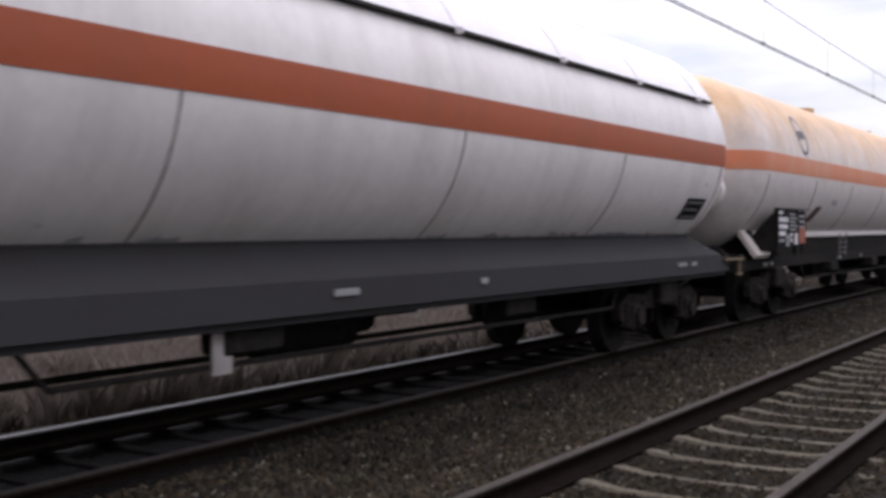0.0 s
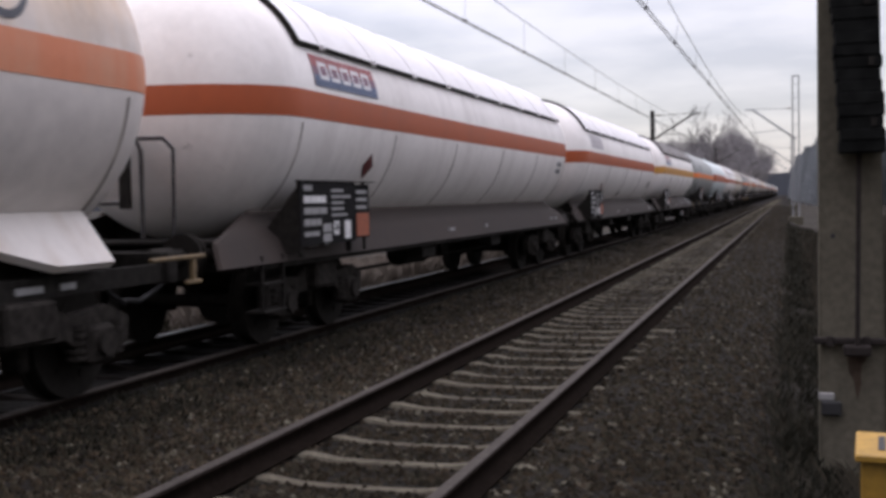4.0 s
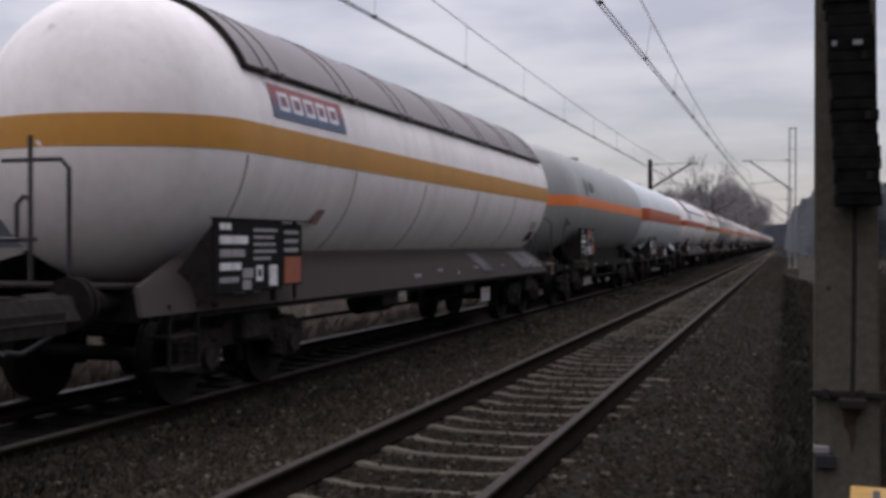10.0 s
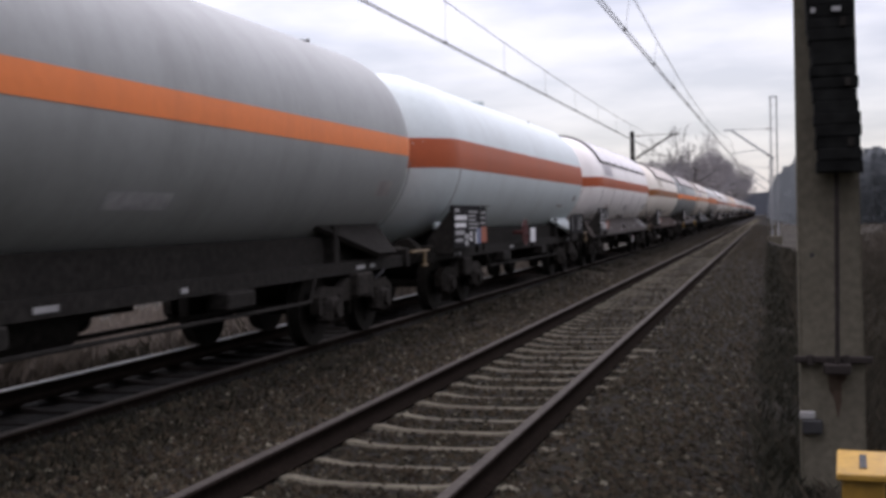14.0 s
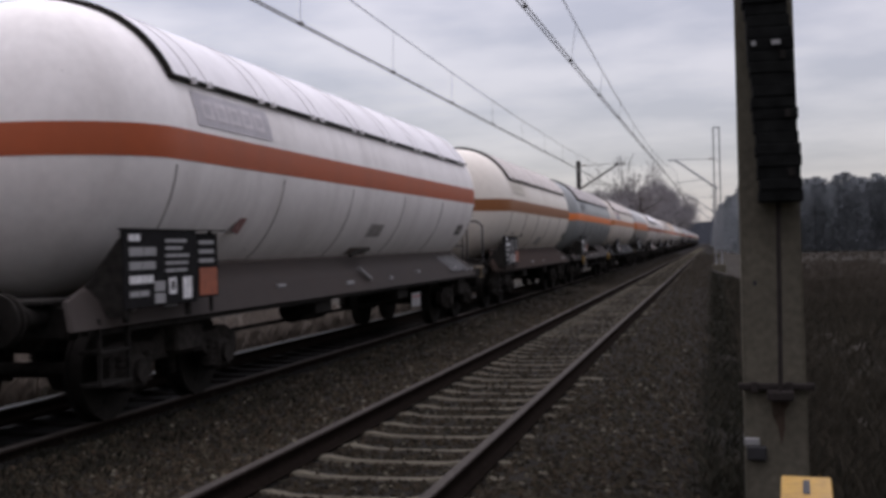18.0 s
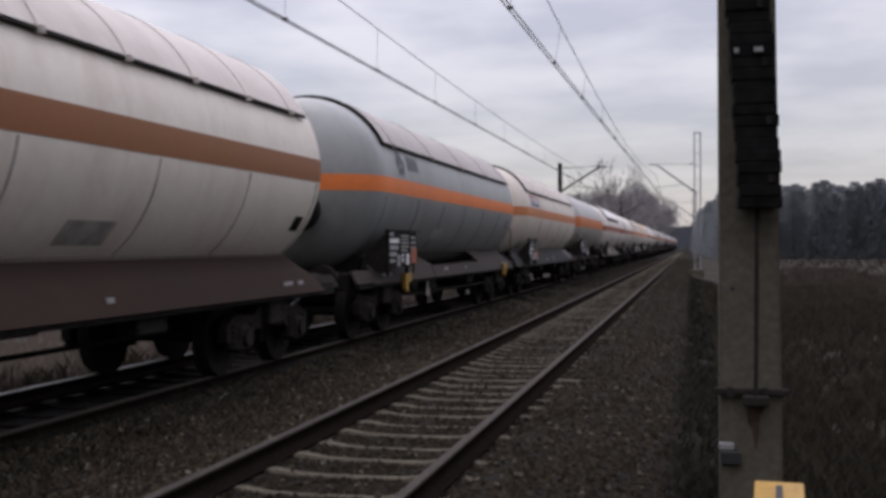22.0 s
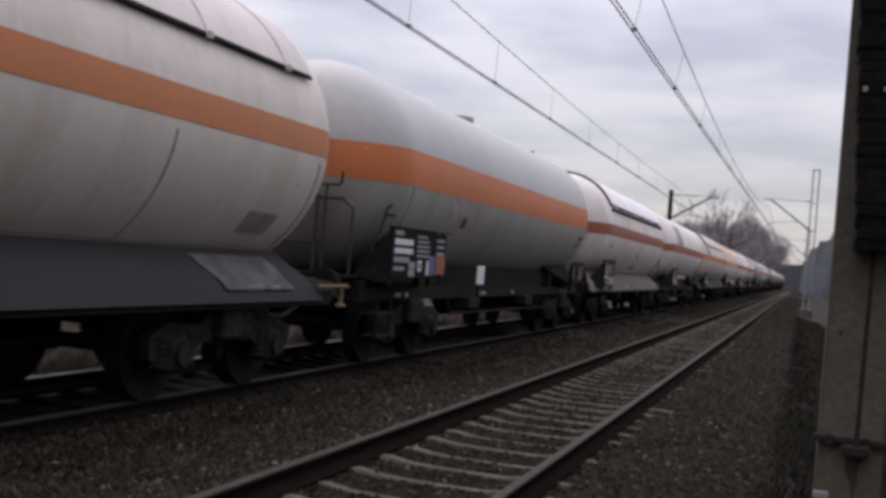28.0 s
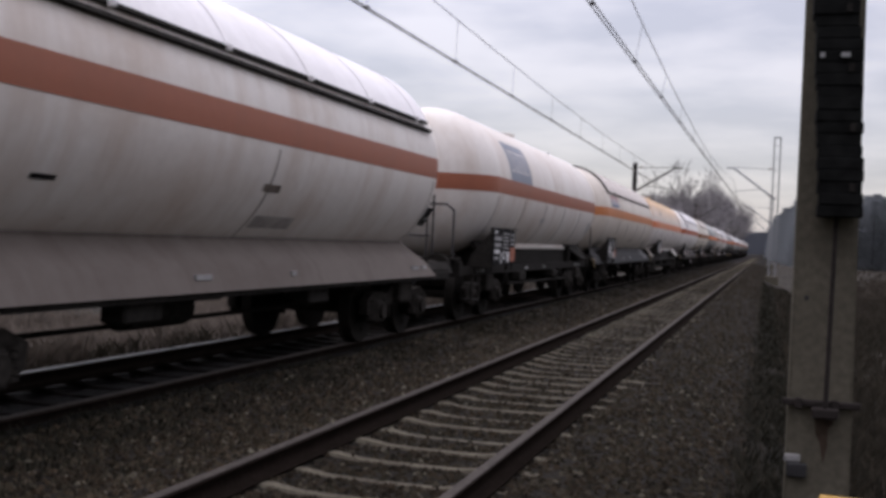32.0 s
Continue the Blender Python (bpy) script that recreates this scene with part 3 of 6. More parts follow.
def make_catenary(cx, zc, zm, dip, zig, label):
    cat = thing("overhead_line", pose(cx, 0, 0), label, "overhead wire", "overhead lines of the two tracks")
    ys = [-70 + 4.0 * i for i in range(0, 110)]

    def offset(y):      # the wires zigzag from mast to mast
        u = (y - MAST_Y[0]) / SPAN
        return zig * (1 - 4 * abs((u / 2) % 1 - 0.5))
    for k, dx in enumerate((-0.035, 0.035)):
        bm = bmesh.new()
        for a, b in zip(ys, ys[1:]):
            rod(bm, (offset(a) + dx, a, zc), (offset(b) + dx, b, zc), 0.012, 5)
        part("contact_wire", bm, M["wire"], cat, "", 40)
    bm = bmesh.new()
    for a, b in zip(ys, ys[1:]):
        rod(bm, (offset(a) * 0.3, a, sag(a, zm, dip)), (offset(b) * 0.3, b, sag(b, zm, dip)), 0.010, 5)
    part("carrier_wire", bm, M["wire"], cat, "", 40)
    y = -20.0
    while y < 215:
        bm = bmesh.new()
        rod(bm, (offset(y), y, zc), (offset(y) * 0.3, y, sag(y, zm, dip)), 0.004, 4)
        box(bm, offset(y) - 0.045, offset(y) + 0.045, y - 0.025, y + 0.025, zc - 0.01, zc + 0.035)
        part("dropper", bm, M["wire"], cat)
        y += 5.2


make_catenary(NEAR_X, 5.2, 6.6, 1.05, 0.27, "pair of contact wires with carrier wire above the empty track")
make_catenary(FAR_X - 0.05, 5.22, 6.4, 0.5, 0.05, "pair of contact wires with carrier wire above the busy track")


def cantilever(mast, metal, d, lift, low=5.14, tip=7.21, reach=1.0):
    """Bracket of an overhead line from a mast towards the wires d away; lift: rail level above the mast's foot."""
    bm = bmesh.new()
    rod(bm, (0, 0, low + lift), (d * reach, 0, tip + lift), 0.065, 8)
    rod(bm, (d * reach, 0, tip + lift), (d * (reach + 0.18), 0, tip + 0.02 + lift), 0.05, 8)
    part("bracket_tube", bm, metal, mast, "", 40)
    bm = bmesh.new()
    rod(bm, (0, 0, tip - 0.02 + lift), (d * reach, 0, tip + 0.05 + lift), 0.022, 6)
    part("top_tie", bm, metal, mast, "", 40)
    bm = bmesh.new()
    rod(bm, (d * 0.33, 0, 5.8 + lift), (d * 1.0, 0, 5.62 + lift), 0.024, 6)
    rod(bm, (d * 1.0, 0, 5.62 + lift), (d * 1.03, 0, 5.22 + lift), 0.016, 6)
    part("registration_arm", bm, metal, mast, "", 40)
    for u, pz in ((0.1, low + (tip - low) * 0.1), (0.12, tip)):
        bm = bmesh.new()
        for i in range(4):
            px = d * (u + 0.018 * i)
            rod(bm, (px - 0.01, 0, pz + lift), (px + 0.02, 0, pz + 0.01 + lift), 0.07, 10)
        part("insulator", bm, M["insulator"], mast, "brown porcelain insulator", 40)


def lattice_mast(x, y, tx, height):
    mast = thing("lattice_mast", pose(x, y, ground_z(x)), "grey steel lattice mast carrying the overhead line", "mast", "masts along the line")
    h, z0 = height - ground_z(x), -ground_z(x)
    for s in (-1, 1):
        bm = bmesh.new()
        box(bm, s * 0.20 - 0.045, s * 0.20 + 0.045, -0.12, 0.12, -0.2, h)
        part("upright", bm, M["galv"], mast)
    bm = bmesh.new()
    box(bm, -0.26, 0.26, -0.13, 0.13, h - 0.06, h)
    part("cap", bm, M["galv"], mast)
    n = int(h / 0.9)
    for i in range(n):
        bm = bmesh.new()
        box(bm, -0.2, 0.2, -0.01, 0.01, 0.5 + i * 0.9, 0.525 + i * 0.9)
        part("batten", bm, M["galv"], mast)
    bm = bmesh.new()
    box(bm, -0.45, 0.45, -0.4, 0.4, -0.4, 0.55, 0.04)
    part("footing", bm, M["concrete"], mast, "pale concrete footing")
    cantilever(mast, M["galv"], tx - x, z0)
    return mast


def post_mast(x, y, tx, height):
    mast = thing("steel_mast", pose(x, y, ground_z(x)), "dark steel mast with bracket beside the busy track", "mast", "masts along the line")
    z0 = -ground_z(x)
    bm = bmesh.new()
    box(bm, -0.14, -0.10, -0.15, 0.15, -0.3, height + z0)
    box(bm, 0.10, 0.14, -0.15, 0.15, -0.3, height + z0)
    box(bm, -0.10, 0.10, -0.02, 0.02, -0.3, height + z0)
    part("post", bm, M["steel_dark"], mast)
    cantilever(mast, M["steel_dark"], tx - x, z0, 5.4, 7.12, 0.98)
    return mast


for k, my in enumerate(MAST_Y[1:]):
    lattice_mast(MAST_R, my, NEAR_X + 0.1, 9.4 if k == 0 else 8.4)
    post_mast(MAST_L, my, FAR_X, 7.46)


def near_mast():
    x, y = 0.425, MAST_Y[0]
    g = ground_z(x)
    mast = thing("concrete_mast", pose(x, y, 0), "weathered concrete mast with a stack of black tension weights", "mast", "masts along the line")
    bm = bmesh.new()
    # square post that tapers upwards on its field side, the track side upright
    rings = [[bm.verts.new(p) for p in ((-0.222, -0.18, z), (r, -0.18, z), (r, 0.18, z), (-0.222, 0.18, z))] for z, r in ((g - 0.5, 0.248), (9.2, 0.13))]
    for i in range(4):
        bm.faces.new((rings[0][i], rings[0][(i + 1) % 4], rings[1][(i + 1) % 4], rings[1][i]))
    bm.faces.new(rings[1])
    bm.faces.new(rings[0][::-1])
    bmesh.ops.recalc_face_normals(bm, faces=bm.faces)
    bmesh.ops.bevel(bm, geom=bm.edges[:], offset=0.02, segments=2, affect="EDGES")
    part("post", bm, M["concrete"], mast, "weathered concrete post")
    rnd = random.Random(3)
    for k in range(28):       # the hanging stack leans a little across the post
        z = 1.80 + k * 0.0850
        xx = 0.066 - (z - 1.82) * 0.055 + rnd.uniform(-0.010, 0.010)
        bm = bmesh.new()
        wd = 0.153 + rnd.uniform(-0.006, 0.006)
        box(bm, xx - wd, xx + wd, -0.47 + rnd.uniform(-0.012, 0.012), -0.21, z, z + 0.0842, rnd.uniform(0.004, 0.008))
        part("tension_weight", bm, M["weight"], mast, "black cast-iron weight")
        if k % 5 == 2:
            sx = xx + 0.085
            bm = bmesh.new()
            box(bm, sx - 0.02, sx + 0.02, -0.488, -0.466, z + 0.012, z + 0.07)
            part("weight_slot", bm, M["frame"], mast)
    bm = bmesh.new()
    rod(bm, (0.035, -0.30, 0.40), (0.05, -0.30, 1.84), 0.017, 8)
    part("guide_rod", bm, M["steel_dark"], mast)
    bm = bmesh.new()
    box(bm, -0.262, 0.285, -0.235, -0.185, 0.40, 0.45, 0.008)
    part("clamp_band", bm, M["steel_dark"], mast, "rusty clamp band")
    bm = bmesh.new()
    f = [bm.verts.new((x, -0.1815, z)) for x, z in ((-0.05, 0.40), (0.12, 0.40), (0.10, 0.28), (0.07, 0.24), (0.065, 0.10), (0.04, -0.02), (0.015, 0.12), (-0.02, 0.20), (-0.03, 0.31))]
    bm.faces.new(f)
    part("rust_stain", bm, M["rust_stain"], mast, "dark rust stain below the clamp")
    for sx in (-0.15, 0.10):
        bm = bmesh.new()
        box(bm, sx - 0.025, sx + 0.025, -0.26, -0.235, 0.385, 0.465, 0.006)
        part("clamp_bolt", bm, M["steel_dark"], mast)
    bm = bmesh.new()
    box(bm, -0.06, 0.13, -0.33, -0.23, 0.33, 0.405, 0.01)
    part("rod_guide", bm, M["steel_dark"], mast)
    bm = bmesh.new()
    rod(bm, (-0.125, -0.186, 1.20), (-0.125, -0.176, 1.20), 0.018, 12)
    part("bolt_hole", bm, M["rubber"], mast)
    for dx in (-0.105, 0.035):
        bm = bmesh.new()
        box(bm, dx - 0.014, dx + 0.018 + (0.03 if dx > 0 else 0), -0.494, -0.478, 2.935, 2.968)
        part("chalk_mark", bm, M["mark_grey"], mast, "white painted mark")
    bm = bmesh.new()
    box(bm, -0.232, -0.12, -0.215, -0.182, -0.02, 0.035, 0.006)
    part("white_tag", bm, M["mark_grey"], mast)
    bm = bmesh.new()
    box(bm, -0.215, -0.07, -0.235, -0.182, -0.13, -0.025, 0.01)
    part("earthing_clamp", bm, M["rubber"], mast)
    return mast


near = near_mast()


def cable_marker():
    """Yellow lidded marker post in the grass before the mast."""
    x, y = 0.515, 6.72
    g = ground_z(x)
    post = thing("marker_post", pose(x - 0.01, y, -0.016, 0, 0, -4), "yellow enamelled cable marker post with a sloping lid", "marker post")
    bm = bmesh.new()
    prism(bm, [(-0.26, 0.00), (-0.26, 0.045), (0.20, 0.085), (0.20, 0.04)], "x", -0.145, 0.145)
    bmesh.ops.bevel(bm, geom=bm.edges[:], offset=0.008, segments=1, affect="EDGES")
    part("lid", bm, M["yellow"], post, "sloping yellow lid")
    bm = bmesh.new()
    box(bm, -0.115, 0.115, -0.2, 0.16, g - 0.2, 0.02, 0.01)
    part("body", bm, M["yellow"], post)
    bm = bmesh.new()
    prism(bm, [(-0.16, 0.056), (-0.16, 0.060), (0.10, 0.0825), (0.10, 0.0785)], "x", -0.02, 0.02)
    part("lid_mark", bm, M["rubber"], post, "dark mark on the lid")


cable_marker()


# ------------------------------------------------------------------ tank wagons
TANK_Z, TANK_R, DOME = 2.58, 1.45, 1.05
WHEEL_R = 0.46
WHEELSETS = []


def tank_r(y, y0, y1):
    """Radius of the tank at y: dished ends y0 - DOME .. y0 and y1 .. y1 + DOME."""
    u = (y0 - y) / DOME if y < y0 else (y - y1) / DOME if y > y1 else 0.0
    return TANK_R * math.sqrt(max(0.0, 1 - u ** 2.15))


def side_band(bm, y0, y1, za, zb, off=0.004, seg=14, rows=3):
    """A band of constant height painted round the tank, za and zb from its axis."""
    grid = []
    R = TANK_R + off
    for j in range(rows + 1):
        z = za + (zb - za) * j / rows
        row = []
        amax = math.acos(min(1.0, abs(z) / R))
        side = []
        for i in range(seg + 1):
            a = amax * (1 - i / seg)
            r = R * math.cos(a)
            x = math.sqrt(max(0.0, r * r - z * z))
            side.append((x, (DOME + off) * (max(0.0, 1 - (r / R) ** 2)) ** (1 / 2.15)))
        for x, d in side:
            row.append((x, y0 - d, TANK_Z + z))
        for x, d in side[::-1]:
            row.append((x, y1 + d, TANK_Z + z))
        for x, d in side[1:]:
            row.append((-x, y1 + d, TANK_Z + z))
        for x, d in side[::-1][:-1]:
            row.append((-x, y0 - d, TANK_Z + z))
        row.append(row[0])
        grid.append(row)
    sheet(bm, grid)
    bmesh.ops.remove_doubles(bm, verts=bm.verts, dist=0.0005)
    bmesh.ops.recalc_face_normals(bm, faces=bm.faces)


def arc_shell(bm, y0, y1, a0, a1, r, thick, n=20):
    """Part of a cylinder round the tank's axis, angles in degrees from straight up."""
    rings = []
    for y in (y0, y1):
        for rr in (r, r + thick):
            rings.append([bm.verts.new((rr * math.sin(radians(a0 + (a1 - a0) * i / n)), y, TANK_Z + rr * math.cos(radians(a0 + (a1 - a0) * i / n)))) for i in range(n + 1)])
    a, b, c, d = rings       # inner/outer at y0, inner/outer at y1
    for i in range(n):
        bm.faces.new((b[i], b[i + 1], d[i + 1], d[i]))
        bm.faces.new((a[i + 1], a[i], c[i], c[i + 1]))
        bm.faces.new((a[i], a[i + 1], b[i + 1], b[i]))
        bm.faces.new((c[i + 1], c[i], d[i], d[i + 1]))
    for i, j in ((0, 1), (n, -1)):
        bm.faces.new((a[i], b[i], d[i], c[i]) if j == 1 else (b[i], a[i], c[i], d[i]))


def tank_patch(bm, y0, y1, za, zb, off=0.006, n=5):
    """A sign painted on the tank's camera side between two heights above its axis."""
    R = TANK_R + off
    a0, a1 = math.asin(za / R), math.asin(zb / R)
    grid = [[(R * math.cos(a0 + (a1 - a0) * j / n), y, TANK_Z + R * math.sin(a0 + (a1 - a0) * j / n)) for y in (y0, y1)] for j in range(n + 1)]
    sheet(bm, grid)
    for f in bm.faces:
        f.normal_update()
        if f.normal.x < 0:
            f.normal_flip()


def tank_poly(bm, pts, off=0.007):
    """An emblem piece laid on the tank's camera side; points are y and height above the axis."""
    R = TANK_R + off
    bm.faces.new([bm.verts.new((0, y, z)) for y, z in pts])
    bmesh.ops.triangulate(bm, faces=bm.faces[:])
    for k in range(-16, 16):
        bmesh.ops.bisect_plane(bm, geom=bm.verts[:] + bm.edges[:] + bm.faces[:], plane_co=(0, 0, k * 0.06), plane_no=(0, 0, 1))
    for v in bm.verts:
        v.co = (math.sqrt(R * R - v.co.z ** 2), v.co.y, TANK_Z + v.co.z)
    for f in bm.faces:
        f.normal_update()
        if f.normal.x < 0:
            f.normal_flip()


def add_tank(w, y0, y1, s):
    bm = bmesh.new()
    n = 56
    ys = [y0 - DOME * math.cos(i / 12 * math.pi / 2) for i in range(12)] + [y0, y1] + [y1 + DOME * math.sin(i / 12 * math.pi / 2) for i in range(1, 13)]
    rings = []
    for y in ys:
        r = tank_r(y, y0, y1)
        if r < 0.01:
            rings.append([bm.verts.new((0, y, TANK_Z))])
        else:
            rings.append([bm.verts.new((r * math.sin(2 * math.pi * k / n), y, TANK_Z + r * math.cos(2 * math.pi * k / n))) for k in range(n)])
    for a, b in zip(rings, rings[1:]):
        for k in range(n):
            q = [a[k % len(a)], a[(k + 1) % n % len(a)], b[(k + 1) % n % len(b)], b[k % len(b)]]
            q = list(dict.fromkeys(q))
            if len(q) > 2:
                bm.faces.new(q)
    bmesh.ops.recalc_face_normals(bm, faces=bm.faces)
    mats = [M[s["paint"]]]
    if s.get("top"):
        mats.append(M[s["top"]])
        for f in bm.faces:
            if f.calc_center_median().z > TANK_Z + 0.1:
                f.material_index = 1
    tank = part("tank", bm, mats, w, s.get("tank_label", ""), 0)
    # the coloured band round the tank
    bm = bmesh.new()
    side_band(bm, y0, y1, s.get("za", -0.15), s.get("zb", 0.15))
    part("stripe", bm, M[s["stripe"]], w, s["stripe"].replace("_stripe", "").replace("_", " ") + " painted band", 0)
    # weld seams
    k = s.get("seams", 5)
    for i in range(k):
        y = y0 + (y1 - y0) * (i + 0.02 * (i % 2)) / (k - 1) if k > 1 else (y0 + y1) / 2
        for lo in (98, -152):      # the seam shows where grime has settled, below the band
            bm = bmesh.new()
            arc_shell(bm, y - 0.009, y + 0.009, lo, lo + 54, TANK_R - 0.004, 0.0095, 14)
            part("weld_seam", bm, M["seam_dark" if "grey" in s["paint"] else "seam"], w)
    return tank


def add_shield(w, y0, y1, s):
    mat = M[s["shield"]]
    r, a = TANK_R + 0.05, 62.5
    bm = bmesh.new()
    arc_shell(bm, y0 + 0.15, y1 - 0.15, -a, a, r, 0.008, 28)
    part("sunshield", bm, mat, w, s.get("shield_label", "curved sheet-metal sunshield"), 40)
    # black strips added for the shade in the gap below the shield's edges
    for sd in (-1, 1):
        bm = bmesh.new()
        arc_shell(bm, y0 + 0.13, y1 - 0.13, sd * a, sd * (a + 1.5), r - 0.022, 0.026, 2)
        part("shield_edge", bm, M["frame"], w, "dark strip for the shaded gap under the shield edge")
    # black arch added likewise for the dark gap at the front end
    bm = bmesh.new()
    arc_shell(bm, y0 + 0.11, y0 + 0.155, -a - 1, a + 1, r - 0.045, 0.06, 28)
    part("front_arch", bm, M["frame"], w, "dark arch for the shaded gap at the sunshield's end")
    if s.get("double_edge"):
        bm = bmesh.new()
        arc_shell(bm, y0 + 0.1, y1 - 0.1, a + 5, a + 6.6, TANK_R + 0.01, 0.05, 2)
        part("drip_rail", bm, M["frame"], w)
    n = s.get("ribs", 8)
    for i in range(n):
        y = y0 + 0.7 + (y1 - y0 - 1.4) * i / (n - 1)
        for dy in ((-0.17, 0.17) if s.get("double_ribs") else (0.0,)):
            bm = bmesh.new()
            arc_shell(bm, y + dy - 0.018, y + dy + 0.018, -a, a, r + 0.008, 0.010, 24)
            part("shield_rib", bm, mat, w)
            for sd in (-1, 1):
                bm = bmesh.new()
                q = radians(a + 1)
                cx, cz = sd * (r + 0.02) * math.sin(q), TANK_Z + (r + 0.02) * math.cos(q)
                box(bm, cx - 0.035, cx + 0.035, y + dy - 0.028, y + dy + 0.028, cz - 0.045, cz + 0.03, 0.010)
                part("shield_clip", bm, mat, w)


def bars(board, mat, cells, x, name="lettering", label=""):
    """Plain bars for the lettering on a board that faces +x: each its own, or one run of many tiny ones."""
    groups = [cells] if name != "lettering_bar" else [[c] for c in cells]
    for cs in groups:
        bm = bmesh.new()
        for y0, y1, z0, z1 in cs:
            box(bm, x, x + 0.006, y0, y1, z0, z1)
        ob = part(name, bm, mat, board, label)
        if len(cs) > 1:
            tagged(ob, label, kind="stuff")


def add_boards(w, p0, p1, s, rnd):
    """Black data boards beside the tank's flank from p0 to p1, with white bars and signs."""
    x = TANK_R + 0.04
    z0, z1 = s.get("board_z", (1.07, 1.75))
    y0, y1 = p0, p1 - 0.52
    bm = bmesh.new()
    box(bm, x - 0.02, x, y0, y1, z0, z1, 0.004)
    board = part("data_board", bm, M["board"], w, "black data board with white lettering bars")
    wide, high = y1 - y0, z1 - z0

    def line(u, v, tall, length, words):
        """A run of short bars for one line of lettering: from u along the board, v up it."""
        out, at = [], y0 + wide * u
        end = at + wide * length
        for _ in range(words):
            n = wide * length / words * rnd.uniform(0.75, 0.98)
            out.append((at, min(at + n, end), z0 + high * v - tall / 2, z0 + high * v + tall / 2))
            at += n + 0.014
            if at > end - 0.03:
                break
        return out
    white, grey = [], []
    for v, tall, n in ((0.90, 0.06, 0.16), (0.72, 0.075, 0.42), (0.54, 0.07, 0.40), (0.36, 0.07, 0.32)):
        (white if rnd.random() < 0.45 else grey).extend(line(0.06, v, tall, n, rnd.randint(2, 4)))
    for v in (0.86, 0.76, 0.66, 0.56, 0.46):
        grey.extend(line(0.54, v, 0.030, rnd.uniform(0.26, 0.40), rnd.randint(1, 3)))
    grey.extend(line(0.06, 0.18, 0.05, 0.26, 2))
    grey.extend(line(0.38, 0.26, 0.09, 0.16, 1))
    grey.extend(line(0.38, 0.10, 0.09, 0.16, 1))
    if white:
        bars(board, M["mark_worn"], white, x, "lettering", "white lettering bars")
    bars(board, M["mark_grey"], grey, x, "faded_lettering", "faded grey lettering bars")
    for u, lo, hi, wd in ((0.58, 0.14, 0.36, 0.13), (0.78, 0.06, 0.36, 0.17)):
        bm = bmesh.new()
        box(bm, x, x + 0.007, y0 + wide * u, y0 + wide * u + wd, z0 + high * lo, z0 + high * hi)
        lb = part("white_label", bm, M["mark_worn"], board, "small white label")
        if wd < 0.15:
            bm = bmesh.new()
            box(bm, x + 0.007, x + 0.009, y0 + wide * u + 0.035, y0 + wide * u + wd - 0.035, z0 + high * (lo + 0.06), z0 + high * (hi - 0.05))
            part("label_symbol", bm, M["board"], lb, "dark symbol")
    bm = bmesh.new()
    box(bm, x - 0.05, x - 0.03, y1 + 0.04, p1, z0 + 0.03, z1 - 0.02, 0.004)
    b2 = part("side_board", bm, M["board"], w, "small black board")
    bm = bmesh.new()
    box(bm, x - 0.03, x - 0.022, y1 + 0.10, p1 - 0.04, z0 + 0.05, z0 + 0.32)
    part("hazard_panel", bm, M["orange_sign"], b2, "orange hazard panel")
    bars(b2, M["mark_grey"], [(y1 + 0.1, p1 - 0.1, z1 - 0.13 - 0.09 * k, z1 - 0.09 - 0.09 * k) for k in range(3)], x - 0.03, "lettering_bar")
    bm = bmesh.new()
    box(bm, x - 0.05, x + 0.008, y0 - 0.01, p1 + 0.12, z1, z1 + 0.014, 0.004)
    part("board_hood", bm, M["frame"], w)
    if s.get("red_panel"):
        bm = bmesh.new()
        box(bm, x + 0.001, x + 0.009, y0 + wide * 0.70, y0 + wide * 0.70 + 0.34, z1 - 0.27, z1 - 0.02)
        part("hazard_panel", bm, M["orange_sign"], board, "red-orange hazard panel")
    if s.get("blue_panel"):
        bm = bmesh.new()
        box(bm, x + 0.001, x + 0.008, y1 - 0.30, y1 - 0.02, z0 + 0.04, z0 + 0.30)
        part("blue_label", bm, M["blue_mark"], board, "blue label panel")
    for yy in (y0 + 0.1, y1 - 0.1, p1 - 0.1):
        bm = bmesh.new()
        box(bm, x - 0.08, x - 0.022 if yy < y1 else x - 0.052, yy - 0.02, yy + 0.02, z0 - 0.12, z1)
        part("board_bracket", bm, M["frame"], w)
    bm = bmesh.new()
    prism(bm, [(x - 0.02, z1 - 0.02), (x - 0.02, z0 - 0.08), (x - 0.50, z0 - 0.04), (x - 0.44, z0 + 0.16), (x - 0.22, z0 + 0.42)], "y", y0 + 0.03, y0 + 0.07)
    part("board_stay", bm, M["frame"], w, "black plate behind the board's end")
    if s.get("flag"):
        c = p1 + s["flag"]
        bm = bmesh.new()
        prism(bm, [(c, z1 + 0.02), (c + 0.14, z1 - 0.02), (c + 0.40, z1 + 0.15), (c + 0.36, z1 + 0.22), (c + 0.26, z1 + 0.17)], "x", x - 0.22, x - 0.205)
        part("flap_plate", bm, M["flap_red"], w, "small tilted dark red plate")


